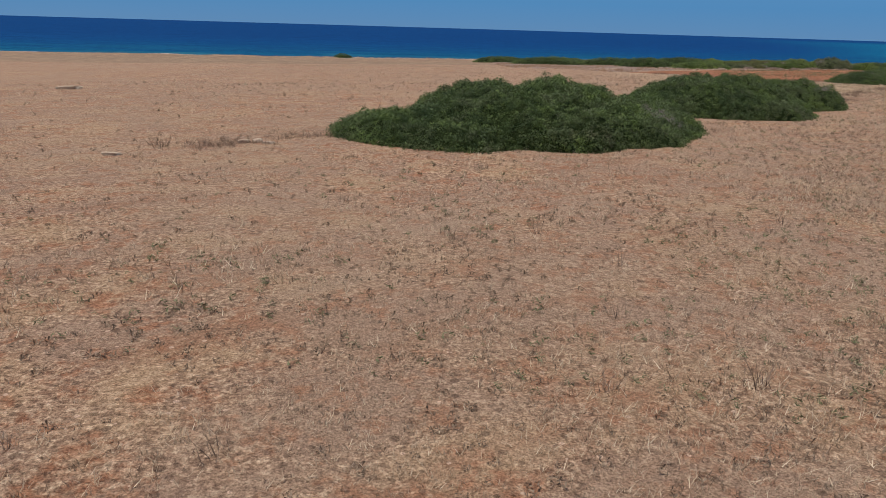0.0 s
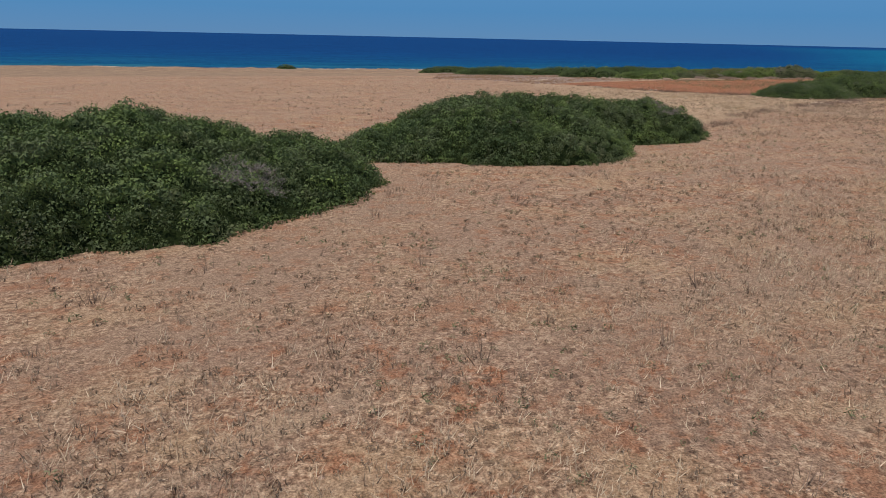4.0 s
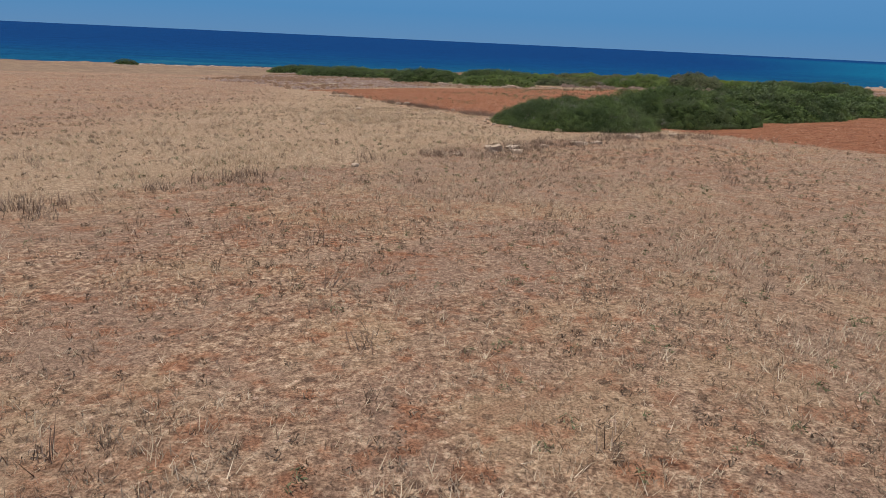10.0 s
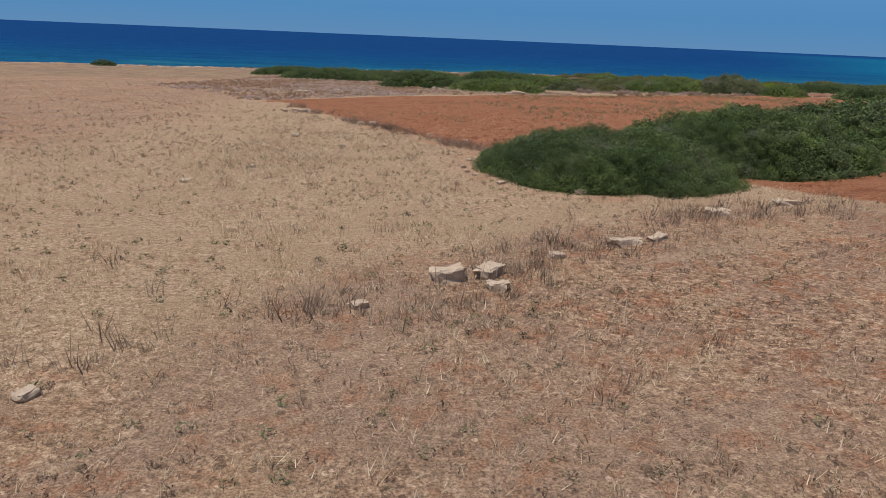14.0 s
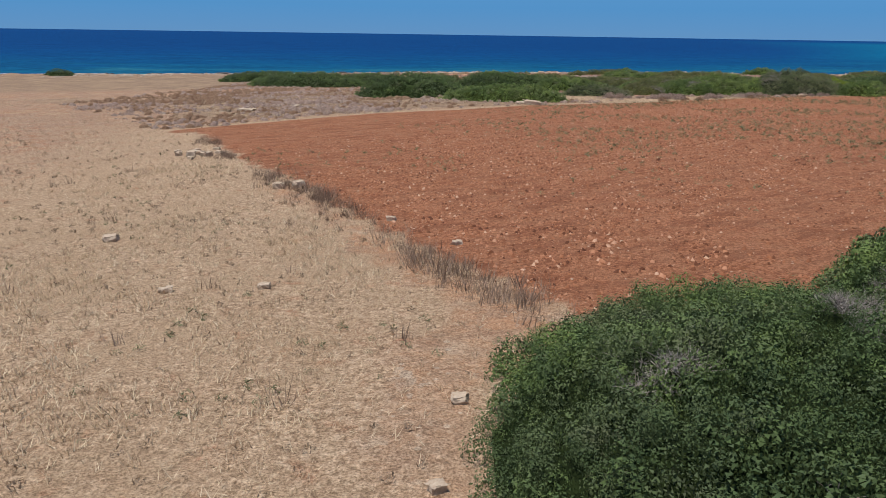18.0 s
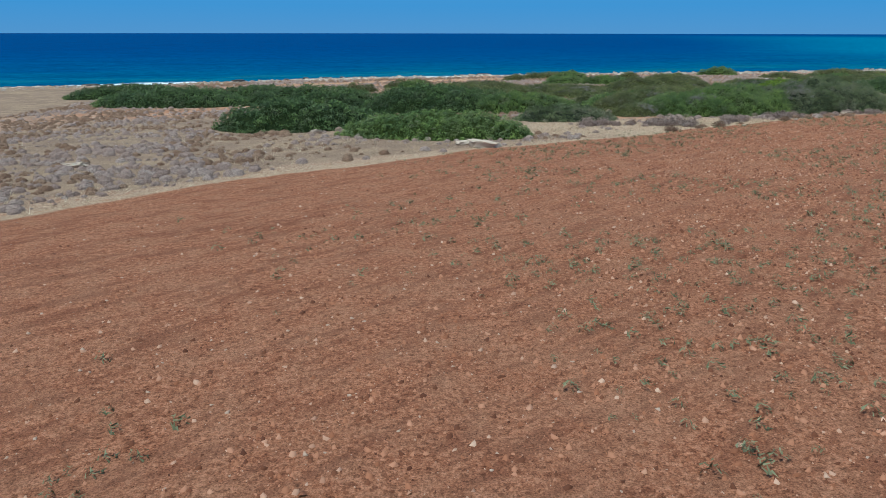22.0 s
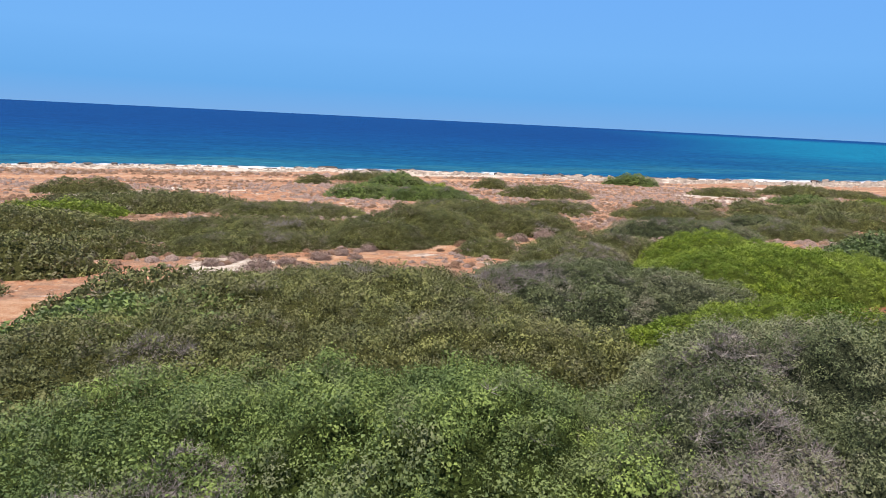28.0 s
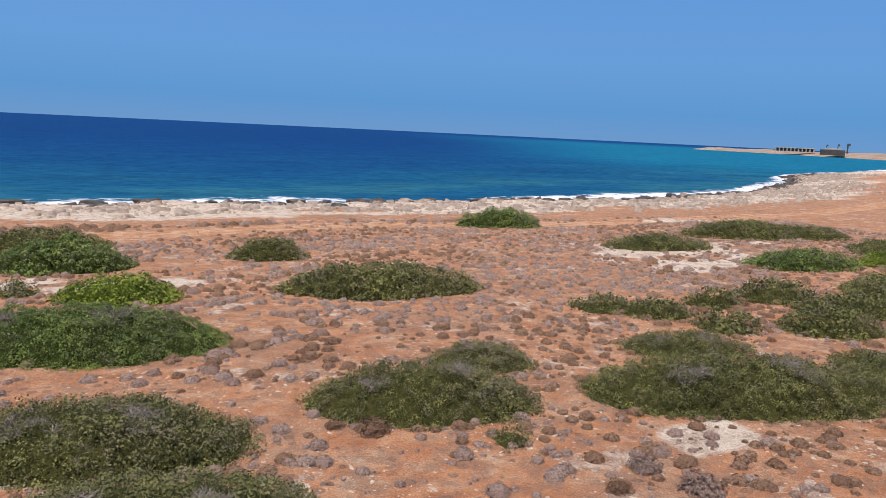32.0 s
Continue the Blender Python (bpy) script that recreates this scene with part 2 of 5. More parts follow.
    field = mix(n, l, maths(n, l, "MULTIPLY", attribute(n, "pale"), 0.85), field, pale)
    red = ramp(n, l, fine, ((0.34, (0.11, 0.039, 0.020)), (0.46, (0.295, 0.116, 0.059)), (0.64, (0.455, 0.210, 0.120))))
    furrow = n.new("ShaderNodeMapping")
    furrow.inputs["Scale"].default_value = (0.3, 1.5, 1.0)
    l.new(turned.outputs[0], furrow.inputs["Vector"])
    rows = noise_node(n, l, furrow.outputs[0], 1.3, 6, 0.7)
    red = mix(n, l, ramp(n, l, rows, ((0.38, (0.75, 0.75, 0.75)), (0.52, (0, 0, 0)))), red, (0.19, 0.071, 0.038))
    red = mix(n, l, ramp(n, l, mid, ((0.4, (0, 0, 0)), (0.75, (0.55, 0.55, 0.55)))), red, (0.36, 0.185, 0.108))
    red = mix(n, l, maths(n, l, "MULTIPLY", specks(7.0, 0.42, 0.45), 0.55), red, (0.15, 0.055, 0.028))
    sand = ramp(n, l, mid, ((0.30, (0.32, 0.125, 0.058)), (0.47, (0.48, 0.215, 0.104)), (0.60, (0.51, 0.295, 0.175)), (0.70, (0.54, 0.395, 0.285))))
    crust = noise_node(n, l, pos, 0.42, 7, 0.72)
    sand = mix(n, l, ramp(n, l, crust, ((0.585, (0, 0, 0)), (0.605, (0.95, 0.95, 0.95)))), sand, (0.60, 0.51, 0.42))
    sand = mix(n, l, ramp(n, l, noise_node(n, l, pos, 0.16, 4), ((0.36, (0.55, 0.55, 0.55)), (0.50, (0, 0, 0)))), sand, (0.29, 0.175, 0.12))
    sand = mix(n, l, ramp(n, l, bare, ((0.47, (0, 0, 0)), (0.56, (0.62, 0.62, 0.62)))), sand, (0.25, 0.152, 0.108))
    sand = mix(n, l, maths(n, l, "MULTIPLY", specks(2.6, 0.5, 0.35), 0.65), sand, (0.17, 0.105, 0.078))
    sand = mix(n, l, maths(n, l, "MULTIPLY", specks(5.0, 0.36, 0.2), 0.8), sand, (0.62, 0.53, 0.43))
    sand = mix(n, l, 0.2, sand, ramp(n, l, fine, ((0.3, (0.14, 0.08, 0.055)), (0.7, (0.46, 0.33, 0.24)))))
    rock = ramp(n, l, maths(n, l, "ADD", maths(n, l, "MULTIPLY", fine, 0.5), maths(n, l, "MULTIPLY", mid, 0.5)), ((0.36, (0.11, 0.08, 0.06)), (0.42, (0.36, 0.28, 0.215)), (0.50, (0.56, 0.47, 0.38)), (0.66, (0.68, 0.60, 0.51))))
    strip = mix(n, l, ramp(n, l, tone, ((0.42, (0, 0, 0)), (0.6, (0.8, 0.8, 0.8)))), ramp(n, l, fine, ((0.3, (0.16, 0.10, 0.068)), (0.7, (0.34, 0.235, 0.165)))), (0.36, 0.25, 0.16))
    track = mix(n, l, ramp(n, l, mid, ((0.4, (0, 0, 0)), (0.62, (1, 1, 1)))), (0.40, 0.20, 0.105), (0.54, 0.35, 0.225))
    ragged = maths(n, l, "MULTIPLY", maths(n, l, "SUBTRACT", mid, 0.5), 0.9)

    def mask(name):
        a = attribute(n, name)
        v = maths(n, l, "ADD", a, maths(n, l, "MULTIPLY", ragged, maths(n, l, "MULTIPLY", a, maths(n, l, "SUBTRACT", 1.0, a))))
        return ramp(n, l, v, ((0.3, (0, 0, 0)), (0.6, (1, 1, 1))))

    colour = field
    for name, c in (("strip", strip), ("red", red), ("scrub", sand), ("track", track), ("rock", rock)):
        colour = mix(n, l, mask(name), colour, c)
    colour = mix(n, l, 1.0, colour, ramp(n, l, grit, ((0.36, (0.50, 0.47, 0.45)), (0.5, (0.94, 0.94, 0.94)), (0.64, (1.3, 1.3, 1.3)))), "MULTIPLY")
    l.new(colour, p.inputs["Base Color"])
    height = maths(n, l, "ADD", maths(n, l, "MULTIPLY", fine, 1.0), maths(n, l, "MULTIPLY", grit, 0.35))
    ridge = maths(n, l, "MULTIPLY", maths(n, l, "MULTIPLY", attribute(n, "red"), rows), 3.5)
    bump(n, l, p, maths(n, l, "ADD", height, ridge), 0.85, 0.09)
    return m


def leaf_material(name, dark, main, light, dry, other):
    m, n, l, p = material(name, 0.6, 0.12)
    pos = n.new("ShaderNodeTexCoord").outputs["Object"]
    geo = n.new("ShaderNodeNewGeometry")
    clump, patch = noise_node(n, l, pos, 2.2, 3), noise_node(n, l, pos, 0.22, 3)
    low, high = (tuple(0.7 * p_ + 0.3 * q_ for p_, q_ in zip(main, end)) for end in (dark, light))
    c = ramp(n, l, geo.outputs["Random Per Island"], ((0.0, low), (0.5, main), (1.0, high)))
    c = mix(n, l, ramp(n, l, attribute(n, "tuft"), ((0.45, (0, 0, 0)), (1.0, (0.75, 0.75, 0.75)))), c, light)
    c = mix(n, l, ramp(n, l, attribute(n, "tuft"), ((0.0, (0.6, 0.6, 0.6)), (0.5, (0, 0, 0)))), c, dark)
    c = mix(n, l, ramp(n, l, clump, ((0.50, (0, 0, 0)), (0.68, (0.5, 0.5, 0.5)))), c, light)
    c = mix(n, l, ramp(n, l, patch, ((0.36, (0.75, 0.75, 0.75)), (0.55, (0, 0, 0)))), c, dark)
    c = mix(n, l, ramp(n, l, noise_node(n, l, pos, 0.4, 4, 0.7), ((0.47, (0, 0, 0)), (0.60, (0.7, 0.7, 0.7)))), c, other)
    c = mix(n, l, ramp(n, l, noise_node(n, l, pos, 0.75, 3), ((0.57, (0, 0, 0)), (0.72, (0.65, 0.65, 0.65)))), c, dry)
    l.new(c, p.inputs["Base Color"])
    through_leaf, both = n.new("ShaderNodeBsdfTranslucent"), n.new("ShaderNodeMixShader")
    l.new(c, through_leaf.inputs["Color"])
    both.inputs[0].default_value = 0.16
    l.new(p.outputs[0], both.inputs[1])
    l.new(through_leaf.outputs[0], both.inputs[2])
    l.new(both.outputs[0], n["Material Output"].inputs["Surface"])
    return m


def plain_material(name, low, high, scale, rough=0.9, spec=0.15, relief=0.0, distance=0.02):
    m, n, l, p = material(name, rough, spec)
    pos = n.new("ShaderNodeTexCoord").outputs["Object"]
    f = noise_node(n, l, pos, scale, 5, 0.65)
    c = ramp(n, l, f, ((0.3, low), (0.7, high)))
    rnd = n.new("ShaderNodeNewGeometry").outputs["Random Per Island"]
    c = mix(n, l, maths(n, l, "MULTIPLY", rnd, 0.5), c, tuple(0.6 * a + 0.4 * b for a, b in zip(low, high)))
    l.new(c, p.inputs["Base Color"])
    if relief:
        bump(n, l, p, f, relief, distance)
    return m


def island_material(name, stops, rough=0.85):
    m, n, l, p = material(name, rough, 0.15)
    geo = n.new("ShaderNodeNewGeometry")
    pos = n.new("ShaderNodeTexCoord").outputs["Object"]
    c = ramp(n, l, geo.outputs["Random Per Island"], stops)
    c = mix(n, l, ramp(n, l, noise_node(n, l, pos, 0.35, 3), ((0.4, (0, 0, 0)), (0.7, (0.45, 0.45, 0.45)))), c, stops[-1][1])
    l.new(c, p.inputs["Base Color"])
    return m


def twiggy_material(name, dark, main, light):
    """Fine grey or rusty twigs; shade in the gaps between them is painted as dark noise."""
    m, n, l, p = material(name, 0.9, 0.05)
    pos = n.new("ShaderNodeTexCoord").outputs["Object"]
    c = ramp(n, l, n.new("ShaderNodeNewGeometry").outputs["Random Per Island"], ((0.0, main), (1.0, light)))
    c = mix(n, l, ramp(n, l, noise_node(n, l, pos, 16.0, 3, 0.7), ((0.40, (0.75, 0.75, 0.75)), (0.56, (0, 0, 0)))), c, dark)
    c = mix(n, l, ramp(n, l, noise_node(n, l, pos, 0.5, 2), ((0.40, (0, 0, 0)), (0.65, (0.6, 0.6, 0.6)))), c, main)
    l.new(c, p.inputs["Base Color"])
    bump(n, l, p, noise_node(n, l, pos, 20.0, 3, 0.7), 1.0, 0.1)
    return m


def sea_material():
    m, n, l, p = material("sea_water", 0.12, 0.5)
    p.inputs["IOR"].default_value = 1.33
    pos = n.new("ShaderNodeTexCoord").outputs["Object"]
    off = attribute(n, "offshore")
    streak = n.new("ShaderNodeMapping")
    streak.inputs["Scale"].default_value = (0.5, 1.0, 1.0)
    l.new(pos, streak.inputs["Vector"])
    patch = noise_node(n, l, streak.outputs[0], 0.035, 4)
    broad = noise_node(n, l, streak.outputs[0], 0.006, 3)
    d = maths(n, l, "ADD", off, maths(n, l, "MULTIPLY", maths(n, l, "SUBTRACT", patch, 0.5), 0.5))
    d = maths(n, l, "ADD", d, maths(n, l, "MULTIPLY", maths(n, l, "SUBTRACT", broad, 0.5), 0.35))
    c = ramp(n, l, d, ((0.0, (0.014, 0.105, 0.170)), (0.06, (0.005, 0.076, 0.165)), (0.22, (0.003, 0.057, 0.160)), (0.5, (0.0025, 0.046, 0.160)), (1.0, (0.0025, 0.039, 0.150))))
    c = mix(n, l, attribute(n, "bay"), c, (0.004, 0.135, 0.235))
    # Light and dark sides of the waves, painted into the water colour.
    chop_shade = noise_node(n, l, streak.outputs[0], 0.4, 6, 0.8)
    c = mix(n, l, 1.0, c, ramp(n, l, chop_shade, ((0.34, (0.5, 0.56, 0.64)), (0.5, (1, 1, 1)), (0.68, (1.6, 1.45, 1.3)))), "MULTIPLY")
    swell_shade = noise_node(n, l, streak.outputs[0], 0.055, 5, 0.7)
    c = mix(n, l, 1.0, c, ramp(n, l, swell_shade, ((0.38, (0.84, 0.86, 0.90)), (0.5, (1, 1, 1)), (0.62, (1.12, 1.1, 1.06)))), "MULTIPLY")
    near = attribute(n, "surf")
    f = noise_node(n, l, pos, 0.22, 5, 0.7)
    foam = maths(n, l, "MULTIPLY", near, maths(n, l, "ADD", f, 0.15))
    c = mix(n, l, ramp(n, l, foam, ((0.49, (0, 0, 0)), (0.60, (0.95, 0.95, 0.95)))), c, (0.72, 0.76, 0.80))
    waves = maths(n, l, "ADD", noise_node(n, l, streak.outputs[0], 0.5, 6, 0.65), maths(n, l, "MULTIPLY", noise_node(n, l, streak.outputs[0], 0.12, 3), 2.0))
    body, gloss, both = n.new("ShaderNodeBsdfDiffuse"), n.new("ShaderNodeBsdfGlossy"), n.new("ShaderNodeMixShader")
    ripple = n.new("ShaderNodeBump")
    ripple.inputs["Strength"].default_value, ripple.inputs["Distance"].default_value = 0.7, 0.7
    l.new(waves, ripple.inputs["Height"])
    l.new(c, body.inputs["Color"])
    gloss.inputs["Roughness"].default_value = 0.2
    for node in (body, gloss):
        l.new(ripple.outputs[0], node.inputs["Normal"])
    both.inputs[0].default_value = 0.07
    l.new(body.outputs[0], both.inputs[1])
    l.new(gloss.outputs[0], both.inputs[2])
    l.new(both.outputs[0], n["Material Output"].inputs["Surface"])
    n.remove(p)
    return m


def sky_material():
    """Clear air, paler towards the horizon."""
    m = bpy.data.materials.new("clear_sky")
    m.use_nodes = True
    n, l = m.node_tree.nodes, m.node_tree.links
    n.remove(n["Principled BSDF"])
    glow = n.new("ShaderNodeEmission")
    split = n.new("ShaderNodeSeparateXYZ")
    l.new(n.new("ShaderNodeTexCoord").outputs["Object"], split.inputs[0])
    haze = maths(n, l, "DIVIDE", split.outputs[2], 1100.0)
    l.new(ramp(n, l, haze, ((0.0, (0.150, 0.335, 0.61)), (0.15, (0.112, 0.330, 0.645)), (0.40, (0.135, 0.360, 0.70)), (0.7, (0.130, 0.345, 0.71)), (1.0, (0.112, 0.31, 0.71)))), glow.inputs[0])
    l.new(glow.outputs[0], n["Material Output"].inputs["Surface"])
    return m


SKY_BAND = sky_material()
GROUND = ground_material()
SEA = sea_material()
LEAF = leaf_material("mastic_leaf", (0.052, 0.079, 0.035), (0.118, 0.169, 0.059), (0.204, 0.270, 0.073), (0.164, 0.156, 0.099), (0.108, 0.131, 0.068))
GREEN = leaf_material("green_leaf", (0.075, 0.112, 0.044), (0.181, 0.250, 0.070), (0.331, 0.406, 0.100), (0.225, 0.206, 0.144), (0.140, 0.165, 0.075))
GREY = leaf_material("grey_leaf", (0.058, 0.072, 0.034), (0.154, 0.180, 0.082), (0.282, 0.306, 0.132), (0.300, 0.252, 0.204), (0.204, 0.198, 0.120))
OLIVE = leaf_material("olive_leaf", (0.079, 0.086, 0.041), (0.192, 0.200, 0.075), (0.326, 0.326, 0.105), (0.287, 0.237, 0.189), (0.147, 0.137, 0.072))
LIME = leaf_material("lime_leaf", (0.080, 0.128, 0.022), (0.215, 0.295, 0.035), (0.362, 0.437, 0.054), (0.201, 0.208, 0.061), (0.175, 0.221, 0.048))
TWIG = island_material("dead_twig", ((0.0, (0.13, 0.10, 0.085)), (0.5, (0.26, 0.22, 0.20)), (1.0, (0.38, 0.34, 0.31))))
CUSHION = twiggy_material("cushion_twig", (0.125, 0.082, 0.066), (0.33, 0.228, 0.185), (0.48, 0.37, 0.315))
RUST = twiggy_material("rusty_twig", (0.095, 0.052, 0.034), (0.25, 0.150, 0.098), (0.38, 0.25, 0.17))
STRAW = island_material("straw", ((0.0, (0.24, 0.155, 0.095)), (0.3, (0.47, 0.335, 0.21)), (0.75, (0.66, 0.51, 0.34)), (1.0, (0.76, 0.63, 0.47))))
STUBBLE = island_material("old_stubble", ((0.0, (0.19, 0.12, 0.08)), (0.3, (0.37, 0.26, 0.175)), (0.75, (0.54, 0.41, 0.28)), (1.0, (0.74, 0.61, 0.46))))
STALK = island_material("brown_stalk", ((0.0, (0.095, 0.06, 0.044)), (0.5, (0.24, 0.16, 0.118)), (1.0, (0.40, 0.295, 0.225))))
DRYWEED = island_material("dry_weed", ((0.0, (0.10, 0.068, 0.048)), (0.5, (0.20, 0.14, 0.10)), (1.0, (0.32, 0.235, 0.165))))
WEED = island_material("grey_green_weed", ((0.0, (0.085, 0.088, 0.044)), (0.5, (0.155, 0.155, 0.080)), (1.0, (0.24, 0.23, 0.13))))
# The darkest clod tones stand in for shadow spots on the ploughed soil.
CLOD = island_material("red_clod", ((0.0, (0.085, 0.030, 0.016)), (0.3, (0.15, 0.055, 0.028)), (0.5, (0.30, 0.119, 0.060)), (0.85, (0.45, 0.215, 0.125)), (0.96, (0.56, 0.37, 0.26)), (1.0, (0.30, 0.12, 0.06))))
PEBBLE = plain_material("field_stone", (0.36, 0.225, 0.15), (0.56, 0.42, 0.32), 4.0, 0.9, 0.15, 0.5)
LIMESTONE = plain_material("limestone", (0.38, 0.27, 0.19), (0.66, 0.545, 0.435), 3.0, 0.9, 0.15, 0.8, 0.04)
PALESTONE = plain_material("pale_pebble", (0.40, 0.30, 0.22), (0.66, 0.57, 0.47), 5.0, 0.9, 0.1)
SHORE = plain_material("shore_stone", (0.15, 0.11, 0.085), (0.55, 0.46, 0.375), 0.9, 0.9, 0.15, 0.9, 0.1)
WETROCK = plain_material("wet_rock", (0.03, 0.024, 0.02), (0.11, 0.085, 0.065), 2.0, 0.5, 0.4, 0.9, 0.1)


# Inner colours of the bushes: shade between leaf tufts, painted dark.
INSIDE_SHADE = {"mastic_leaf": plain_material("mastic_inside_shade", (0.008, 0.012, 0.005), (0.034, 0.050, 0.015), 11.0, 0.95, 0.05, 1.0, 0.12),
          "green_leaf": plain_material("green_inside_shade", (0.014, 0.020, 0.006), (0.060, 0.082, 0.018), 11.0, 0.95, 0.05, 1.0, 0.12),
          "grey_leaf": plain_material("grey_inside_shade", (0.014, 0.017, 0.010), (0.052, 0.060, 0.030), 11.0, 0.95, 0.05, 1.0, 0.12),
          "olive_leaf": plain_material("olive_inside_shade", (0.022, 0.023, 0.009), (0.10, 0.10, 0.03), 11.0, 0.95, 0.05, 1.0, 0.12),
          "lime_leaf": plain_material("lime_inside_shade", (0.024, 0.034, 0.007), (0.10, 0.13, 0.018), 11.0, 0.95, 0.05, 1.0, 0.12)}


# ---- mesh helpers ----
def np_mesh(name, verts, faces, mat, smooth=False, floats=None):
    """A mesh from arrays; faces all have the same number of corners."""
    verts, faces = np.asarray(verts, np.float32), np.asarray(faces, np.int32)
    me = bpy.data.meshes.new(name)
    k = faces.shape[1]
    me.vertices.add(len(verts))
    me.vertices.foreach_set("co", verts.ravel())
    me.loops.add(faces.size)
    me.loops.foreach_set("vertex_index", faces.ravel())
    me.polygons.add(len(faces))
    me.polygons.foreach_set("loop_start", np.arange(0, faces.size, k, dtype=np.int32))
    me.update(calc_edges=True)
    if smooth:
        me.polygons.foreach_set("use_smooth", np.ones(len(faces), bool))
    for key, values in (floats or {}).items():
        me.attributes.new(key, "FLOAT", "POINT").data.foreach_set("value", np.asarray(values, np.float32))
    me.materials.append(mat)
    me.update()
    return me


def part(name, me, parent, label=""):
    ob = new(name, me)
    ob.parent = parent
    return tagged(ob, label)


def sheet(xs, ys):
    """Corners and faces of a grid over xs and ys."""
    gx, gy = np.meshgrid(xs, ys)
    nx, ny = len(xs), len(ys)
    i = (np.arange(ny - 1)[:, None] * nx + np.arange(nx - 1)).ravel()
    return gx.ravel(), gy.ravel(), np.stack([i, i + 1, i + nx + 1, i + nx], 1)


def graded(a, b, stepsize, lo, hi, grow=1.25):
    """Even steps from a to b, then growing ones to lo and hi."""
    mid = list(np.arange(a, b + stepsize, stepsize))
    s, v, up = stepsize, mid[-1], []
    while v < hi:
        s *= grow
        v += s
        up.append(min(v, hi))
    s, v, down = stepsize, mid[0], []
    while v > lo:
        s *= grow
        v -= s
        down.append(max(v, lo))
    return np.array(down[::-1] + mid + up)


# ---- ground and sea ----
gx, gy, gf = sheet(graded(-55, 190, 1.0, -4600, 4600), graded(2, 352, 1.0, -4600, 900, 1.2))
me = np_mesh("ground", np.stack([gx, gy, land(gx, gy)], 1), gf, GROUND, True, {
    "red": red_zone(gx, gy),
    "scrub": (1 - golden(gx, gy)) * np.maximum(0.5 * edge_soil(gx, gy), np.maximum(0.43 * step(along(FOOT_X, FOOT_Y, gx, gy) + (fbm(gx, gy, 2, 55) - 0.5) * 2, 1.9, 0.7), scrub_zone(gx, gy) * step(inland(gx, gy), 8, 25) * step(gx, 5, 40) * np.maximum(step(gy + 5 * fbm(gx, gy, 5, 59), 190, 198), step(gx, 90, 96)))) * (1 - 0.85 * step(np.hypot((gx - 42) / 40, (gy - 186) / 26), 1.15, 0.75)),
    "pale": step(far_side(gx, gy) + (fbm(gx, gy, 6, 51) - 0.5) * 8, -1.0, 3.0) * step(gx + 6 * fbm(gx, gy, 9, 53), 30, 44) * step(behind_field(gx, gy), 3, -2) + golden(gx, gy),
    "strip": np.maximum(step(inland(gx, gy), 120, 70) * step(gx, 45, 20), (1 - golden(gx, gy)) * 0.6 * step(np.hypot((gx - 48) / 40, (gy - 186) / 24) + (fbm(gx, gy, 9, 57) - 0.5) * 0.9, 1.15, 0.7) * scrub_zone(gx, gy)),
    "track": np.maximum(step(along(PATH_X, PATH_Y, gx, gy) + (fbm(gx, gy, 4, 191) - 0.5) * 2.4, 1.0, 0.3),
                        step(np.abs(inland(gx, gy) - 46 + (fbm(gx, gy, 30, 8) - 0.5) * 9), 3.2, 1.6) * step(gx, 30, 60)),
    "rock": np.maximum(step(inland(gx, gy) + (fbm(gx, gy, 12, 61) - 0.5) * 26 * step(gx, 0, 70), 8 + 24 * step(gx, 10, 80), 3 + 20 * step(gx, 10, 80)), bare_rock(gx, gy)),
})
tagged(new("ground", me), "dry stubble field, red ploughed soil and sandy coastal ground", "ground", kind="structure")

ang, rad = np.radians(np.linspace(-100, 100, 241)), np.geomspace(110, 4600, 130)
aa, rr, sf = sheet(ang, rad)
sx, sy = 60 + rr * np.sin(aa), 150 + rr * np.cos(aa)
off = -inland(sx, sy)
me = np_mesh("sea", np.stack([sx, sy, np.zeros_like(sx)], 1), sf[:, ::-1], SEA, True, {
    "offshore": np.clip(off / 420, 0, 1) * (1 - 0.4 * step(np.degrees(np.arctan2(sx - 104, sy - 232)), 16, 46)),
    "bay": 0.9 * step(np.degrees(np.arctan2(sx - 104, sy - 232)) + 0.004 * rr, 26, 44) * step(np.hypot(sx - 104, sy - 232), 250, 520) * step(np.hypot(sx - 104, sy - 232), 2600, 1500),
    "surf": step(off, 16 + 14 * vnoise(sx, sy, 40, 5), 1) * step(off, -12, -6) * (0.62 + 0.65 * vnoise(sx, sy, 26, 3)),
})
tagged(new("sea", me), "deep blue sea with turquoise shallows and white surf", "sea", kind="structure")


me = np_mesh("backdrop", *(lambda a, z: (np.stack([60 + 4610 * np.sin(a), 150 + 4610 * np.cos(a), z], 1), sheet(np.radians(np.linspace(-100, 100, 121)), (0, 1))[2]))(
    *(q.ravel() for q in np.meshgrid(np.radians(np.linspace(-100, 100, 121)), (-30.0, 1100.0)))), SKY_BAND)
tagged(new("backdrop", me), "clear blue sky over the sea", "sky", kind="structure")


# ---- plants ----
def frames_about(n):
    """Two directions at right angles to each normal, turned by chance."""
    ref = np.where(np.abs(n[:, 2:3]) < 0.9, np.array([[0, 0, 1.0]]), np.array([[1.0, 0, 0]]))
    a = np.cross(n, ref)
    a /= np.linalg.norm(a, axis=1)[:, None]
    b = np.cross(n, a)
    t = rng.uniform(0, 2 * math.pi, len(n))[:, None]
    return a * np.cos(t) + b * np.sin(t), b * np.cos(t) - a * np.sin(t)


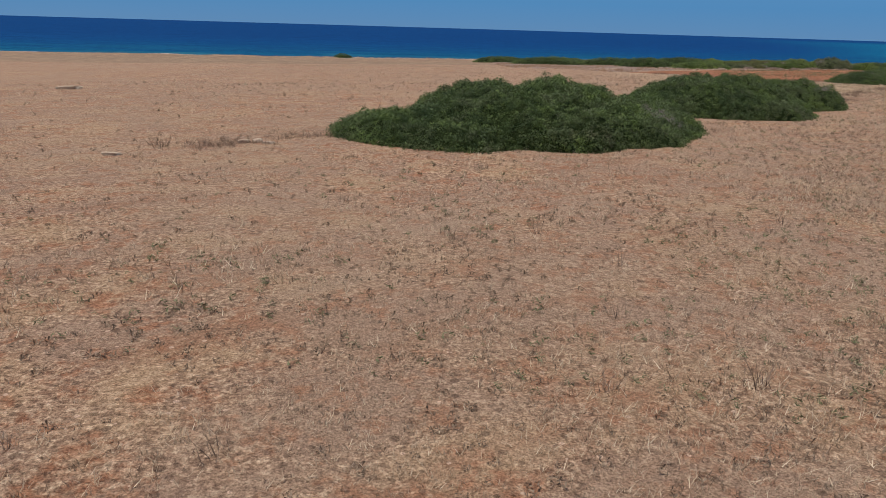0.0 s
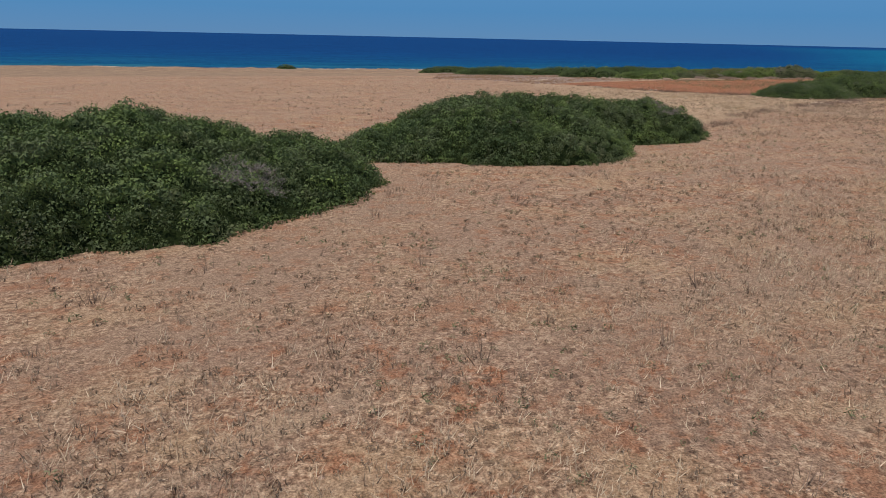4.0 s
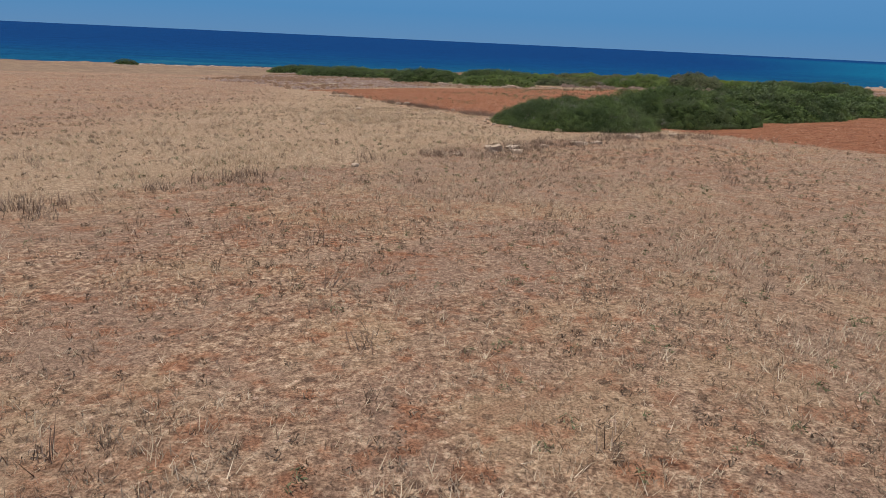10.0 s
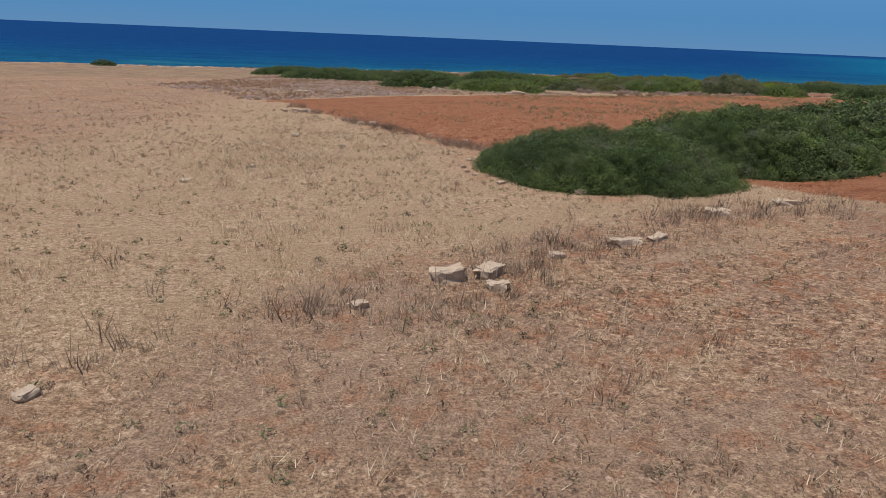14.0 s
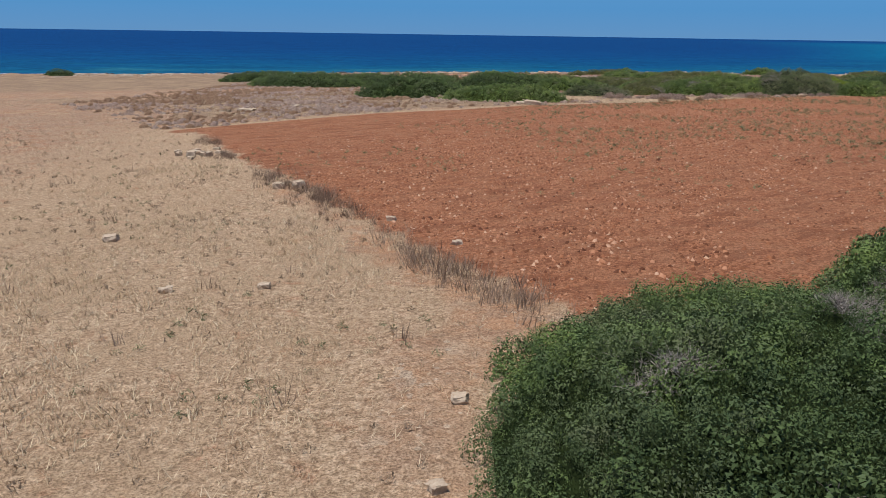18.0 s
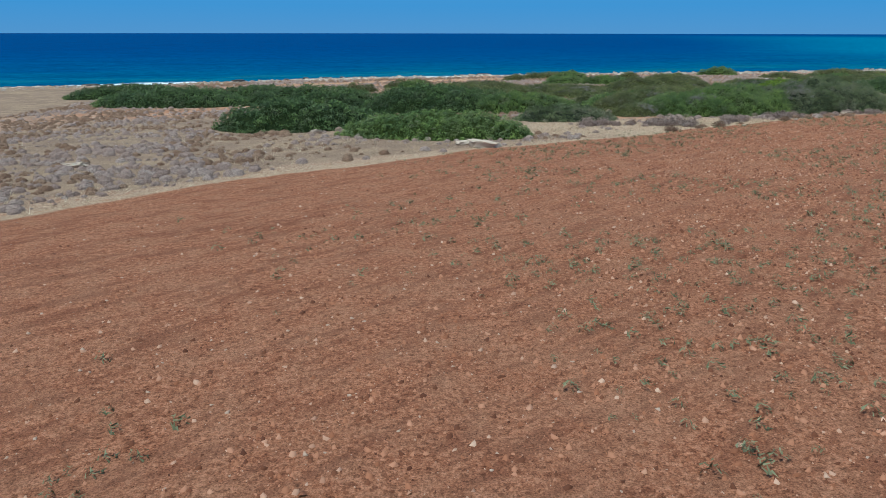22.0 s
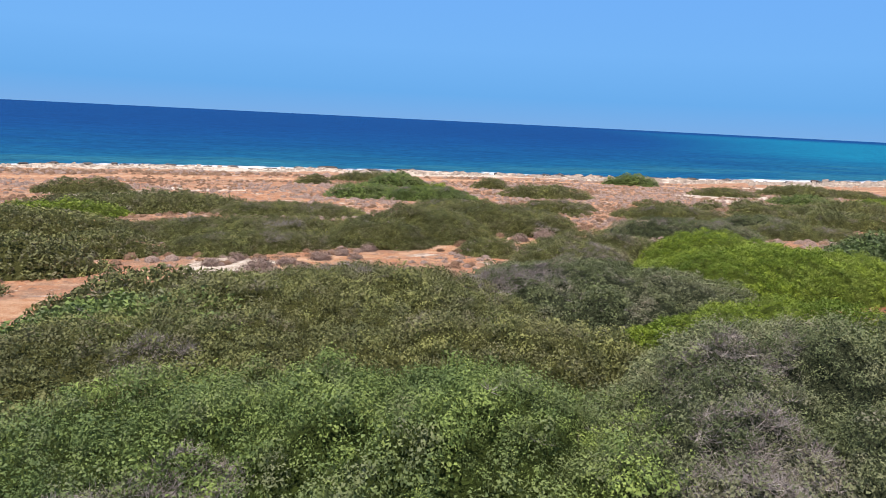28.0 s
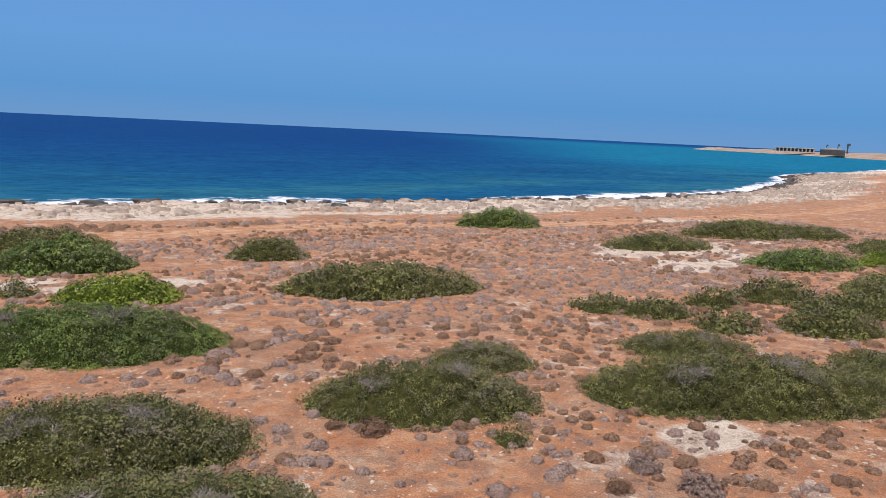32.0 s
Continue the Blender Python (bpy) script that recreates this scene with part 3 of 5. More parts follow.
def tuft_template(count, leaf, seed, slim=0.5, low=-0.25, stretch=1.0):
    """A rounded tuft of small pointed leaves, 2 across, the open side down along -z."""
    r = np.random.default_rng(seed)
    v, f = [], []
    for k in range(count):
        up = r.uniform(low, 1.0)
        turn, out = 2.39996 * k + r.uniform(-0.5, 0.5), math.sqrt(1 - up * up)
        n_ = np.array([math.cos(turn) * out, math.sin(turn) * out, up])
        mid = n_ * r.uniform(0.62, 1.08) * np.array([1, 1, stretch])
        tilt = n_ + r.normal(0, 0.28, 3)
        tilt /= np.linalg.norm(tilt)
        a = np.cross(tilt, r.normal(size=3)) + 0.2 * n_
        a /= np.linalg.norm(a)
        b = np.cross(tilt, a)
        size = leaf * r.uniform(0.7, 1.3)
        i = len(v)
        v += [mid - a * size * 0.6 + b * size * slim, mid - a * size * 0.6 - b * size * slim, mid + a * size * 0.8]
        f.append((i, i + 1, i + 2))
    return np.array(v), np.array(f)


def scatter(template, points, normals, sizes):
    tv, tf = template
    a, b = frames_about(normals)
    v = points[:, None, :] + sizes[:, None, None] * (tv[None, :, 0:1] * a[:, None, :] + tv[None, :, 1:2] * b[:, None, :] + tv[None, :, 2:3] * normals[:, None, :])
    f = tf[None] + (np.arange(len(points)) * len(tv))[:, None, None]
    return v.reshape(-1, 3), f.reshape(-1, tf.shape[1])


def nearest(x, y, size, seed):
    """Distance to the nearest of scattered points, in cells of that size."""
    x, y = np.asarray(x, float) / size, np.asarray(y, float) / size
    ix, iy = np.floor(x), np.floor(y)
    best = np.full(x.shape, 9.0)
    for ox in (-1, 0, 1):
        for oy in (-1, 0, 1):
            jx, jy = ix + ox, iy + oy
            best = np.minimum(best, np.hypot(jx + cell(jx, jy, seed) - x, jy + cell(jx, jy, seed + 1) - y))
    return best


def dome(lobes, x, y):
    """Height of a bush over the ground: rounded lobes (x, y, rx, ry, turn, height)."""
    h = np.zeros(np.shape(x))
    for cx, cy, rx, ry, turn, top in lobes:
        c, s = math.cos(radians(turn)), math.sin(radians(turn))
        u, v = ((x - cx) * c + (y - cy) * s) / rx, ((y - cy) * c - (x - cx) * s) / ry
        q = u * u + v * v + (fbm(x, y, 3.0, 71) - 0.5) * 0.34 + (vnoise(x, y, 0.7, 73) - 0.5) * 0.16
        h = np.maximum(h, 1.04 * top * np.clip(1 - q, 0, 1) ** 0.66)
    lump = 1 - np.minimum(nearest(x, y, 2.1, 81), 1.2) / 1.2
    small = 1 - np.minimum(nearest(x, y, 0.8, 87), 1.2) / 1.2
    fine = 1 - np.minimum(nearest(x, y, 0.36, 89), 1.2) / 1.2
    return h * (0.50 + 0.56 * lump) + np.clip(h, 0, 0.6) * (0.85 * small + 0.22 * fine - 0.44)


def bush(name, lobes, density, size, leaf, label, category="bush", group="", grid=0.45, twigs=0, leaves=56, leaf_size=0.205, dead=TWIG, bald=(), close=None):
    pad = 0.6
    x0 = min(l[0] - max(l[2], l[3]) for l in lobes) - pad
    x1 = max(l[0] + max(l[2], l[3]) for l in lobes) + pad
    y0 = min(l[1] - max(l[2], l[3]) for l in lobes) - pad
    y1 = max(l[1] + max(l[2], l[3]) for l in lobes) + pad
    mx, my = sum(l[0] for l in lobes) / len(lobes), sum(l[1] for l in lobes) / len(lobes)
    origin = np.array([mx, my, float(land(mx, my))])
    thing = new(name)
    thing.location = origin
    tagged(thing, label, category, group)

    def top(x, y):
        return dome(lobes, x, y)

    x, y, f = sheet(np.arange(x0, x1 + grid, grid), np.arange(y0, y1 + grid, grid))
    h = top(x, y)
    keep = (h[f] > 0.02).any(1)
    used, inv = np.unique(f[keep], return_inverse=True)
    q = inv.reshape(-1, 4)
    hu = h[used]
    cv = np.stack([x, y, land(x, y) + np.where(h > 0.02, h, -0.1)], 1)[used] - origin
    # Filler body under the foliage; its dark colour is the shade in the gaps.
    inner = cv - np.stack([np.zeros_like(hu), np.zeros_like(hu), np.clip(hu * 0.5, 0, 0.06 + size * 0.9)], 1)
    part("inner_mass", np_mesh("inner_mass", inner, q, INSIDE_SHADE[leaf.name], True), thing)
    a, b, c, d = (cv[q[:, k]] for k in range(4))
    fn = np.cross(c - a, d - b)
    area = np.linalg.norm(fn, axis=1) / 2
    fn /= np.linalg.norm(fn, axis=1)[:, None] + 1e-9
    count = int(area.sum() * density * 3)
    pick = np.minimum(np.searchsorted(np.cumsum(area) / area.sum(), (np.arange(count) + rng.uniform(size=count)) / count), len(q) - 1)
    u, w = rng.uniform(size=(count, 1)), rng.uniform(size=(count, 1))
    pts = (a[pick] * (1 - u) + b[pick] * u) * (1 - w) + (d[pick] * (1 - u) + c[pick] * u) * w
    room = np.floor(pts * math.sqrt(density) * np.array([1, 1, 0.8])).astype(np.int64)
    first = np.unique((room[:, 0] * 4096 + room[:, 1]) * 64 + room[:, 2], return_index=True)[1]
    pts, nrm = pts[first], fn[pick[first]]
    count = len(pts)
    wx, wy = pts[:, 0] + 0.6 * pts[:, 2] + origin[0], pts[:, 1] - 0.8 * pts[:, 2] + origin[1]
    ok = np.ones(count, bool)
    for bx, by, br in bald:
        ok &= (np.hypot(pts[:, 0] + origin[0] - bx, pts[:, 1] + origin[1] - by) / br + 0.5 * vnoise(wx, wy, 0.5, 95) > 0.85) | (rng.uniform(size=count) < 0.6)
    pts, nrm, wx, wy = pts[ok], nrm[ok], wx[ok], wy[ok]
    relief = (vnoise(wx, wy, 0.75, 97) - 0.5) * 0.2 + rng.uniform(-0.9, 0.5, len(pts)) * size * (1.0 if close else 0.6)
    nrm = nrm + np.array([0, 0, 0.1]) + rng.normal(0, 0.15, nrm.shape)
    nrm /= np.linalg.norm(nrm, axis=1)[:, None]
    pts = pts + nrm * relief[:, None]
    pts[:, 2] = np.maximum(pts[:, 2], land(pts[:, 0] + origin[0], pts[:, 1] + origin[1]) - origin[2] + 0.02)
    sizes = size * rng.uniform(0.65, 1.35, len(pts)) * (0.8 + 0.4 * vnoise(wx, wy, 1.7, 99))
    seed = len(lobes) + int(abs(mx))
    fine_ = np.zeros(len(pts), bool)
    if close:
        fine_ = np.hypot(pts[:, 0] + origin[0] - close[0], pts[:, 1] + origin[1] - close[1]) < close[2]
    v, f, shade = np.zeros((0, 3)), np.zeros((0, 3), int), np.zeros(0)
    for pick, count, long in ((fine_, int(leaves * 2.3), leaf_size * 0.62), (~fine_, leaves, leaf_size)):
        if pick.any():
            v_, f_ = scatter(tuft_template(count, long, seed, stretch=1.5 if close else 1.1), pts[pick], nrm[pick], sizes[pick])
            v, f = np.vstack([v, v_]), np.vstack([f, f_ + len(v)])
            shade = np.append(shade, np.repeat(rng.uniform(size=pick.sum()), len(v_) // pick.sum()))
    part("foliage", np_mesh("foliage", v, f, leaf, floats={"tuft": shade}), thing)["kind"] = "stuff"
    qx, qy = rng.uniform(x0, x1, twigs * 3), rng.uniform(y0, y1, twigs * 3)
    keep = (top(qx, qy) > 0.3) & (vnoise(qx, qy, 2.4, 91) > 0.62)
    for bx, by, br in bald:
        n_ = int(230 * br * br)
        t_, r_ = rng.uniform(0, 6.283, n_), br * np.sqrt(rng.uniform(0, 1, n_))
        qx, qy = np.append(qx, bx + r_ * np.cos(t_)), np.append(qy, by + r_ * np.sin(t_))
        keep = np.append(keep, top(qx[-n_:], qy[-n_:]) > 0.1)
    qx, qy = qx[keep], qy[keep]
    if len(qx):
        qn = np.stack([rng.normal(0, 0.3, len(qx)), rng.normal(0, 0.3, len(qx)), np.ones(len(qx))], 1)
        qn /= np.linalg.norm(qn, axis=1)[:, None]
        v, f = scatter(twig_template(13, 0.016, 3, 0.0), np.stack([qx, qy, land(qx, qy) + top(qx, qy) - 0.04], 1) - origin, qn, rng.uniform(0.18, 0.42, len(qx)))
        part("dead_wood", np_mesh("dead_wood", v, f, dead), thing, "bare grey dead twigs")["kind"] = "stuff"
    return thing


def twig_template(count, wide, seed=3, flat=0.15):
    """Thin twigs that spread from one root, about 1 tall."""
    r = np.random.default_rng(seed)
    v, f = [], []
    for k in range(count):
        turn, lift = r.uniform(0, 6.283), math.asin(r.uniform(flat, 0.98))
        d = np.array([math.cos(turn) * math.cos(lift), math.sin(turn) * math.cos(lift), math.sin(lift)])
        side = np.cross(d, r.normal(size=3))
        side /= np.linalg.norm(side)
        length, i = r.uniform(0.55, 1.0), len(v)
        bend = r.normal(0, 0.07, 3)
        v += [d * 0.12 - side * wide, d * 0.12 + side * wide, d * length + bend]
        f.append((i, i + 1, i + 2))
        if k % 2 == 0:
            q = d * length * 0.6 + bend * 0.6
            e = d * 0.6 + r.normal(0, 0.5, 3)
            e /= np.linalg.norm(e)
            i = len(v)
            v += [q - side * wide * 0.6, q + side * wide * 0.6, q + e * 0.35]
            f.append((i, i + 1, i + 2))
    return np.array(v), np.array(f)


MASTIC = "dense dark green mastic shrub, rounded by wind, on dry grass"
bush("mastic_bush", [(5.4, 43.3, 8.4, 9.4, 15, 2.6), (-0.8, 38.4, 6.0, 4.2, -35, 1.1), (10.4, 44.4, 5.2, 6.8, -20, 1.7)], 8.5, 0.24, LEAF, MASTIC, group="field bushes", twigs=60, grid=0.3, leaves=44, leaf_size=0.26, bald=((12, 40.5, 1.2),))
bush("mastic_bush", [(21.8, 58.8, 7.0, 8.2, -15, 2.5), (29.6, 63.2, 5.6, 3.7, 22, 2.1), (17, 55.5, 4.0, 4.8, 0, 1.0), (25.5, 62.5, 5.0, 4.5, 0, 2.3)], 8.5, 0.24, LEAF, MASTIC, group="field bushes", twigs=120, grid=0.3, leaves=44, leaf_size=0.26, bald=((32, 64, 1.6), (27, 66, 1.2)))
bush("mastic_bush", [(62.8, 108.4, 5.2, 6.4, 10, 1.5), (61.6, 105.2, 3.2, 3.0, 0, 1.1), (71, 113.5, 7.8, 5.8, 40, 2.4)], 11, 0.22, LEAF, "very large dark green mastic thicket beside red soil", group="field bushes", twigs=260, grid=0.25, leaves=80, leaf_size=0.21, close=(61.5, 106, 8.5),
     bald=((63.8, 110.5, 1.5), (62.2, 106.6, 0.8), (59.6, 109.2, 0.5), (65.5, 112.5, 1.2)))
bush("mastic_bush", [(83, 125, 12, 6.2, 38, 2.4), (98, 137, 10, 6, 40, 1.9)], 5.5, 0.30, LEAF, "long dark green mastic thicket along red soil", group="field bushes", twigs=100, grid=0.4, leaves=34, leaf_size=0.32)
bush("mastic_bush", [(92.6, 196.0, 7.0, 5.2, 5, 2.2), (88.6, 197.6, 5.0, 5.0, 0, 1.5)], 10, 0.22, GREEN, "fresh green mastic shrub mound at the edge of red field", group="scrub bushes", twigs=60, grid=0.25, leaves=56, leaf_size=0.23, close=(93, 193, 9), bald=((89.5, 194.8, 1.0), (88.2, 194.2, 0.8)))
bush("mastic_bush", [(102.6, 197.4, 5.6, 6.0, 5, 2.7), (99.0, 194.9, 4.6, 3.8, 0, 2.1)], 10, 0.22, GREY, "large dark grey-green shrub mound at the edge of red field", group="scrub bushes", twigs=200, grid=0.25, leaves=56, leaf_size=0.23, close=(101, 193, 9),
     bald=((99.8, 198.3, 1.3), (98.4, 194.6, 1.1), (97.3, 193.4, 0.8)))
bush("lime_green_bush", [(113, 216, 8.5, 4.8, 5, 1.6), (113.5, 222, 4.4, 3.6, -20, 1.8), (106.5, 206, 5.5, 2.6, 5, 1.4)], 9, 0.22, LIME, "low bright yellow-green shrub", group="scrub bushes", twigs=40, grid=0.3)
bush("olive_green_bush", [(92, 209, 8.5, 5.6, 20, 1.8), (87, 203.2, 5.6, 5.2, 20, 1.6), (95.5, 203, 5.5, 3.4, 0, 1.7), (83.2, 195.8, 2.2, 2.1, 0, 0.9)], 9, 0.22, OLIVE, "brownish green low shrub with grey dead patches", group="scrub bushes", twigs=300, grid=0.3, bald=((87.6, 201.8, 1.0), (84, 195, 0.8), (92.7, 213, 1.5)))
bush("grey_green_bush", [(102, 212, 7, 5, 0, 1.6)], 9, 0.22, GREY, "dull green low shrub with grey dead patches", group="scrub bushes", twigs=200, grid=0.3, bald=((96.5, 212.6, 1.6), (98.5, 212.2, 1.5), (97.5, 211, 1.2), (103, 216.5, 1.4), (99.8, 211.6, 1.0)))
bush("olive_green_bush", [(108, 226.3, 4.6, 2.6, -20, 1.2), (105, 222, 3.5, 2.6, 0, 1.1)], 9, 0.22, OLIVE, "dark olive shrub with dead grey branches beside a sandy path", group="scrub bushes", twigs=200, grid=0.3, bald=((106, 221, 1.2), (104.3, 219.8, 1.2), (109, 226, 0.9)))
bush("olive_green_bush", [(104.2, 238.2, 6.4, 4.2, -18, 1.9), (103.2, 243, 5.2, 3.6, -20, 1.5), (97.5, 233.5, 5.4, 4.2, -20, 1.9), (94.8, 230, 3.6, 2.6, -20, 1.4)], 9, 0.22, OLIVE, "spreading olive green shrub beside a sandy path", group="scrub bushes", twigs=200, grid=0.3, bald=((107, 233.8, 0.9),))
bush("olive_green_bush", [(101.3, 226.0, 2.4, 1.7, -20, 0.8)], 10, 0.19, OLIVE, "small olive green shrub", group="scrub bushes", twigs=40, grid=0.3)
bush("grey_green_bush", [(118, 235, 6.0, 2.9, -18, 1.2)], 10, 0.19, GREY, "flat wide grey-green shrub on orange soil", group="scrub bushes", twigs=150, grid=0.3, bald=((116.2, 235.2, 0.7), (120.5, 234.6, 0.9), (118.6, 235.8, 0.6)))


def single(x, y, rx, ry, turn, top, leaf=OLIVE, name="olive_green_bush", label="low rounded olive green shrub on orange soil", density=5.5, size=0.28, leaves=24, twigs=50):
    near = math.hypot(x - 108, y - 236) < 30 and size < 0.3
    bush(name, [(x, y, rx * 1.06, ry * 1.06, turn, top * (0.8 if near else 1.0))], 9 if near else density, 0.22 if near else size, leaf, label, group="scrub bushes", twigs=twigs * (3 if near else 1), grid=0.3, leaves=60 if near else leaves, leaf_size=0.195 if near else 0.32,
         bald=((x + 0.3 * rx, y - 0.2 * ry, 0.16 * rx), (x - 0.45 * rx, y + 0.1 * ry, 0.14 * rx)) if near and rx > 2.5 else ())


DARK = dict(leaf=GREEN, name="mastic_bush", label="low dark green shrub on orange soil")
single(100.4, 282, 4.2, 2.6, -15, 1.5, **DARK)
single(103.8, 271.1, 2.7, 1.9, -17, 0.9, leaf=LIME, name="lime_green_bush", label="small bright green shrub")
single(102, 263, 5.6, 3.0, -19, 1.5, **DARK)
single(95, 265, 4.0, 3.0, -10, 1.2, **DARK)
single(113.7, 282.8, 2.5, 1.9, -14, 1.1)
single(117.6, 269.7, 5.2, 2.7, -16, 1.3)
single(141.2, 297.7, 4.5, 2.3, -7, 1.7, **DARK)
single(103.2, 252, 4.0, 2.3, -21, 1.1)
single(104.5, 246.6, 3.4, 2.2, -21, 1.0)
single(112.9, 252, 3.6, 2.0, -20, 1.2)
single(116.9, 255.4, 1.9, 1.4, -19, 0.75)
single(114.1, 248.2, 0.55, 0.45, 0, 0.4)
single(124.3, 249.1, 5.6, 2.6, -19, 1.2)
single(126.5, 254.4, 2.7, 1.6, -18, 0.6)
single(147.9, 280.6, 4.6, 2.3, -10, 0.9)
single(164, 286, 6.5, 3.0, -9, 1.4)
single(171, 283.5, 4.0, 2.2, -20, 1.0)
single(152.7, 269.5, 4.7, 2.3, -13, 1.0, **DARK)
single(162, 268, 3.5, 2.0, -13, 0.8, leaf=LIME, name="lime_green_bush", label="small bright green shrub")
single(169.4, 274.7, 2.9, 2.0, -11, 0.7)
single(134.6, 261, 1.5, 1.1, -15, 0.7)
single(139.5, 260.9, 2.2, 1.6, -15, 0.7)
single(127.7, 261.7, 1.5, 1.1, -15, 0.55)
single(129.7, 260.1, 1.9, 1.4, -16, 0.55)
single(131, 256.4, 1.4, 1.1, -17, 0.6)
single(135.8, 254.4, 2.4, 1.7, -17, 0.9)
single(132, 249.7, 1.5, 1.1, -18, 0.5)
single(98.9, 274, 1.0, 0.8, -17, 0.6)
single(128.2, 235.5, 5.0, 2.4, -15, 1.0)
single(139.5, 243.8, 6.0, 3.0, -12, 1.1)
single(97.5, 291, 5.9, 2.4, -7, 1.1)
single(89.1, 284.4, 2.2, 1.5, -7, 1.0)
single(65.3, 236.2, 5.0, 3.0, 11, 2.0, **DARK)
single(85.6, 212.8, 4.2, 2.6, 5, 1.1)
single(92, 216, 5, 1.8, 10, 0.9)
single(87, 228, 5, 2.4, 15, 1.1)
single(79, 226, 3.4, 2.0, 0, 1.0)
single(72.5, 210.5, 3.6, 2.4, 1, 1.2)
single(73.4, 203.2, 6.0, 3.4, -4, 1.6, leaf=GREEN, name="green_bush", label="wide low green shrub beside a sandy path", density=8, size=0.23, leaves=40)
single(67.7, 227.7, 4.6, 2.6, 8, 1.6)
single(65.6, 265.3, 4.4, 2.2, 18, 1.2)
single(56.4, 254.1, 3.1, 1.9, 13, 1.3)
single(63.4, 183.6, 6.8, 3.3, -18, 1.6, leaf=GREEN, name="mastic_bush", label="mid green wide shrub behind pale dry grass", density=8, size=0.21)
single(75.6, 192.6, 4.0, 2.5, -8, 1.0, leaf=GREY, name="grey_green_bush", label="low grey-green shrub between golden grass and a path", density=8, size=0.22, leaves=40)

single(128.1, 241.2, 4.4, 2.0, -18, 1.1, leaf=GREY, name="grey_green_bush", label="flat wide grey-green shrub on orange soil")
single(151.4, 259.3, 5.6, 2.6, -12, 1.1)
single(142.4, 256.9, 4.6, 2.2, -12, 0.7)
single(139.6, 248.3, 5.0, 2.4, -15, 1.2)
single(131.6, 248.2, 2.2, 1.4, -16, 0.7)
single(124.4, 241.3, 1.1, 0.8, -18, 0.5, leaf=LIME, name="lime_green_bush", label="small bright green shrub")
single(169.5, 272.2, 5.0, 2.4, -8, 0.9)
single(86.5, 207, 5.0, 3.8, 0, 1.3, leaf=GREEN, name="green_bush", label="low yellowish green shrub mound beside grey shrubs")
single(74.6, 214.5, 3.8, 2.4, 10, 1.0)
single(109.6, 193.4, 3.6, 2.5, 10, 1.5, **DARK, density=8, size=0.22, leaves=40)
single(70.5, 243.5, 5.0, 2.6, 10, 1.0, leaf=LIME, name="lime_green_bush", label="small bright green shrub")

FAR = dict(name="mastic_bush", label="dark green shrub in the coastal thicket", density=3.6, size=0.36, leaves=20, twigs=0)
for x, y, rx, ry, turn, top in ((31.5, 233, 11, 6, -20, 2.0), (52.5, 192.3, 7, 3.8, -10, 2.2), (65.6, 206, 8.5, 5, -10, 2.2), (50.5, 229, 9, 5.3, -10, 2.0), (66, 221, 7, 4, -15, 1.9),
                                (53.3, 211, 5.6, 3.4, -20, 1.8), (18, 256, 9, 5, 20, 1.7)):
    single(x, y, rx, ry, turn, top, leaf=(LEAF, GREEN, LEAF, LEAF)[int(x + y) % 4], **FAR)
for x, y, rx, ry, turn, top in ((76, 220.5, 4.5, 2.4, 0, 1.5), (86, 233.5, 8.6, 4.0, 0, 1.3), (70, 234, 8, 4.0, 0, 1.5), (75, 250, 9, 4.4, 10, 1.3), (88, 247, 6, 3, 0, 1.0)):
    single(x, y, rx, ry, turn, top)
for x, y, rx, ry, turn, top in ((133, 225, 11, 6, 15, 1.6), (150, 236, 10, 6, 10, 1.5), (126, 193, 9, 5, 20, 2.0), (-41, 284, 3.2, 2.4, 0, 1.0), (40, 247, 8, 4, 10, 1.4)):
    single(x, y, rx, ry, turn, top, leaf=(LEAF, GREEN, LEAF, LEAF)[int(x + y) % 4], **FAR)


# ---- loose stuff on the ground ----
def spread(count, x0, x1, y0, y1, weight):
    x, y = rng.uniform(x0, x1, count), rng.uniform(y0, y1, count)
    ok = rng.uniform(size=count) < weight(x, y)
    return x[ok], y[ok]


def stuff(name, template, x, y, sizes, mat, label, category, lean=0.25, sink=0.0):
    n = np.stack([np.zeros_like(x), np.zeros_like(x), np.ones_like(x)], 1) + rng.normal(0, lean, (len(x), 3))
    n /= np.linalg.norm(n, axis=1)[:, None]
    v, f = scatter(template, np.stack([x, y, land(x, y) - sink * sizes], 1), n, sizes)
    return tagged(new(name, np_mesh(name, v, f, mat)), label, category, kind="stuff")


def blade_template(count, wide, seed, spread_):
    r = np.random.default_rng(seed)
    v, f = [], []
    for k in range(count):
        turn = r.uniform(0, 6.283)
        root = np.array([math.cos(turn), math.sin(turn), 0]) * r.uniform(0, 0.55)
        a = r.uniform(0, 6.283)
        side = np.array([math.cos(a), math.sin(a), 0]) * wide * r.uniform(0.7, 1.3)
        tip = root + np.array([r.normal(0, spread_), r.normal(0, spread_), r.uniform(0.35, 1.0)])
        i = len(v)
        v += [root - side - np.array([0, 0, 0.08]), root + side - np.array([0, 0, 0.08]), tip]
        f.append((i, i + 1, i + 2))
    return np.array(v), np.array(f)


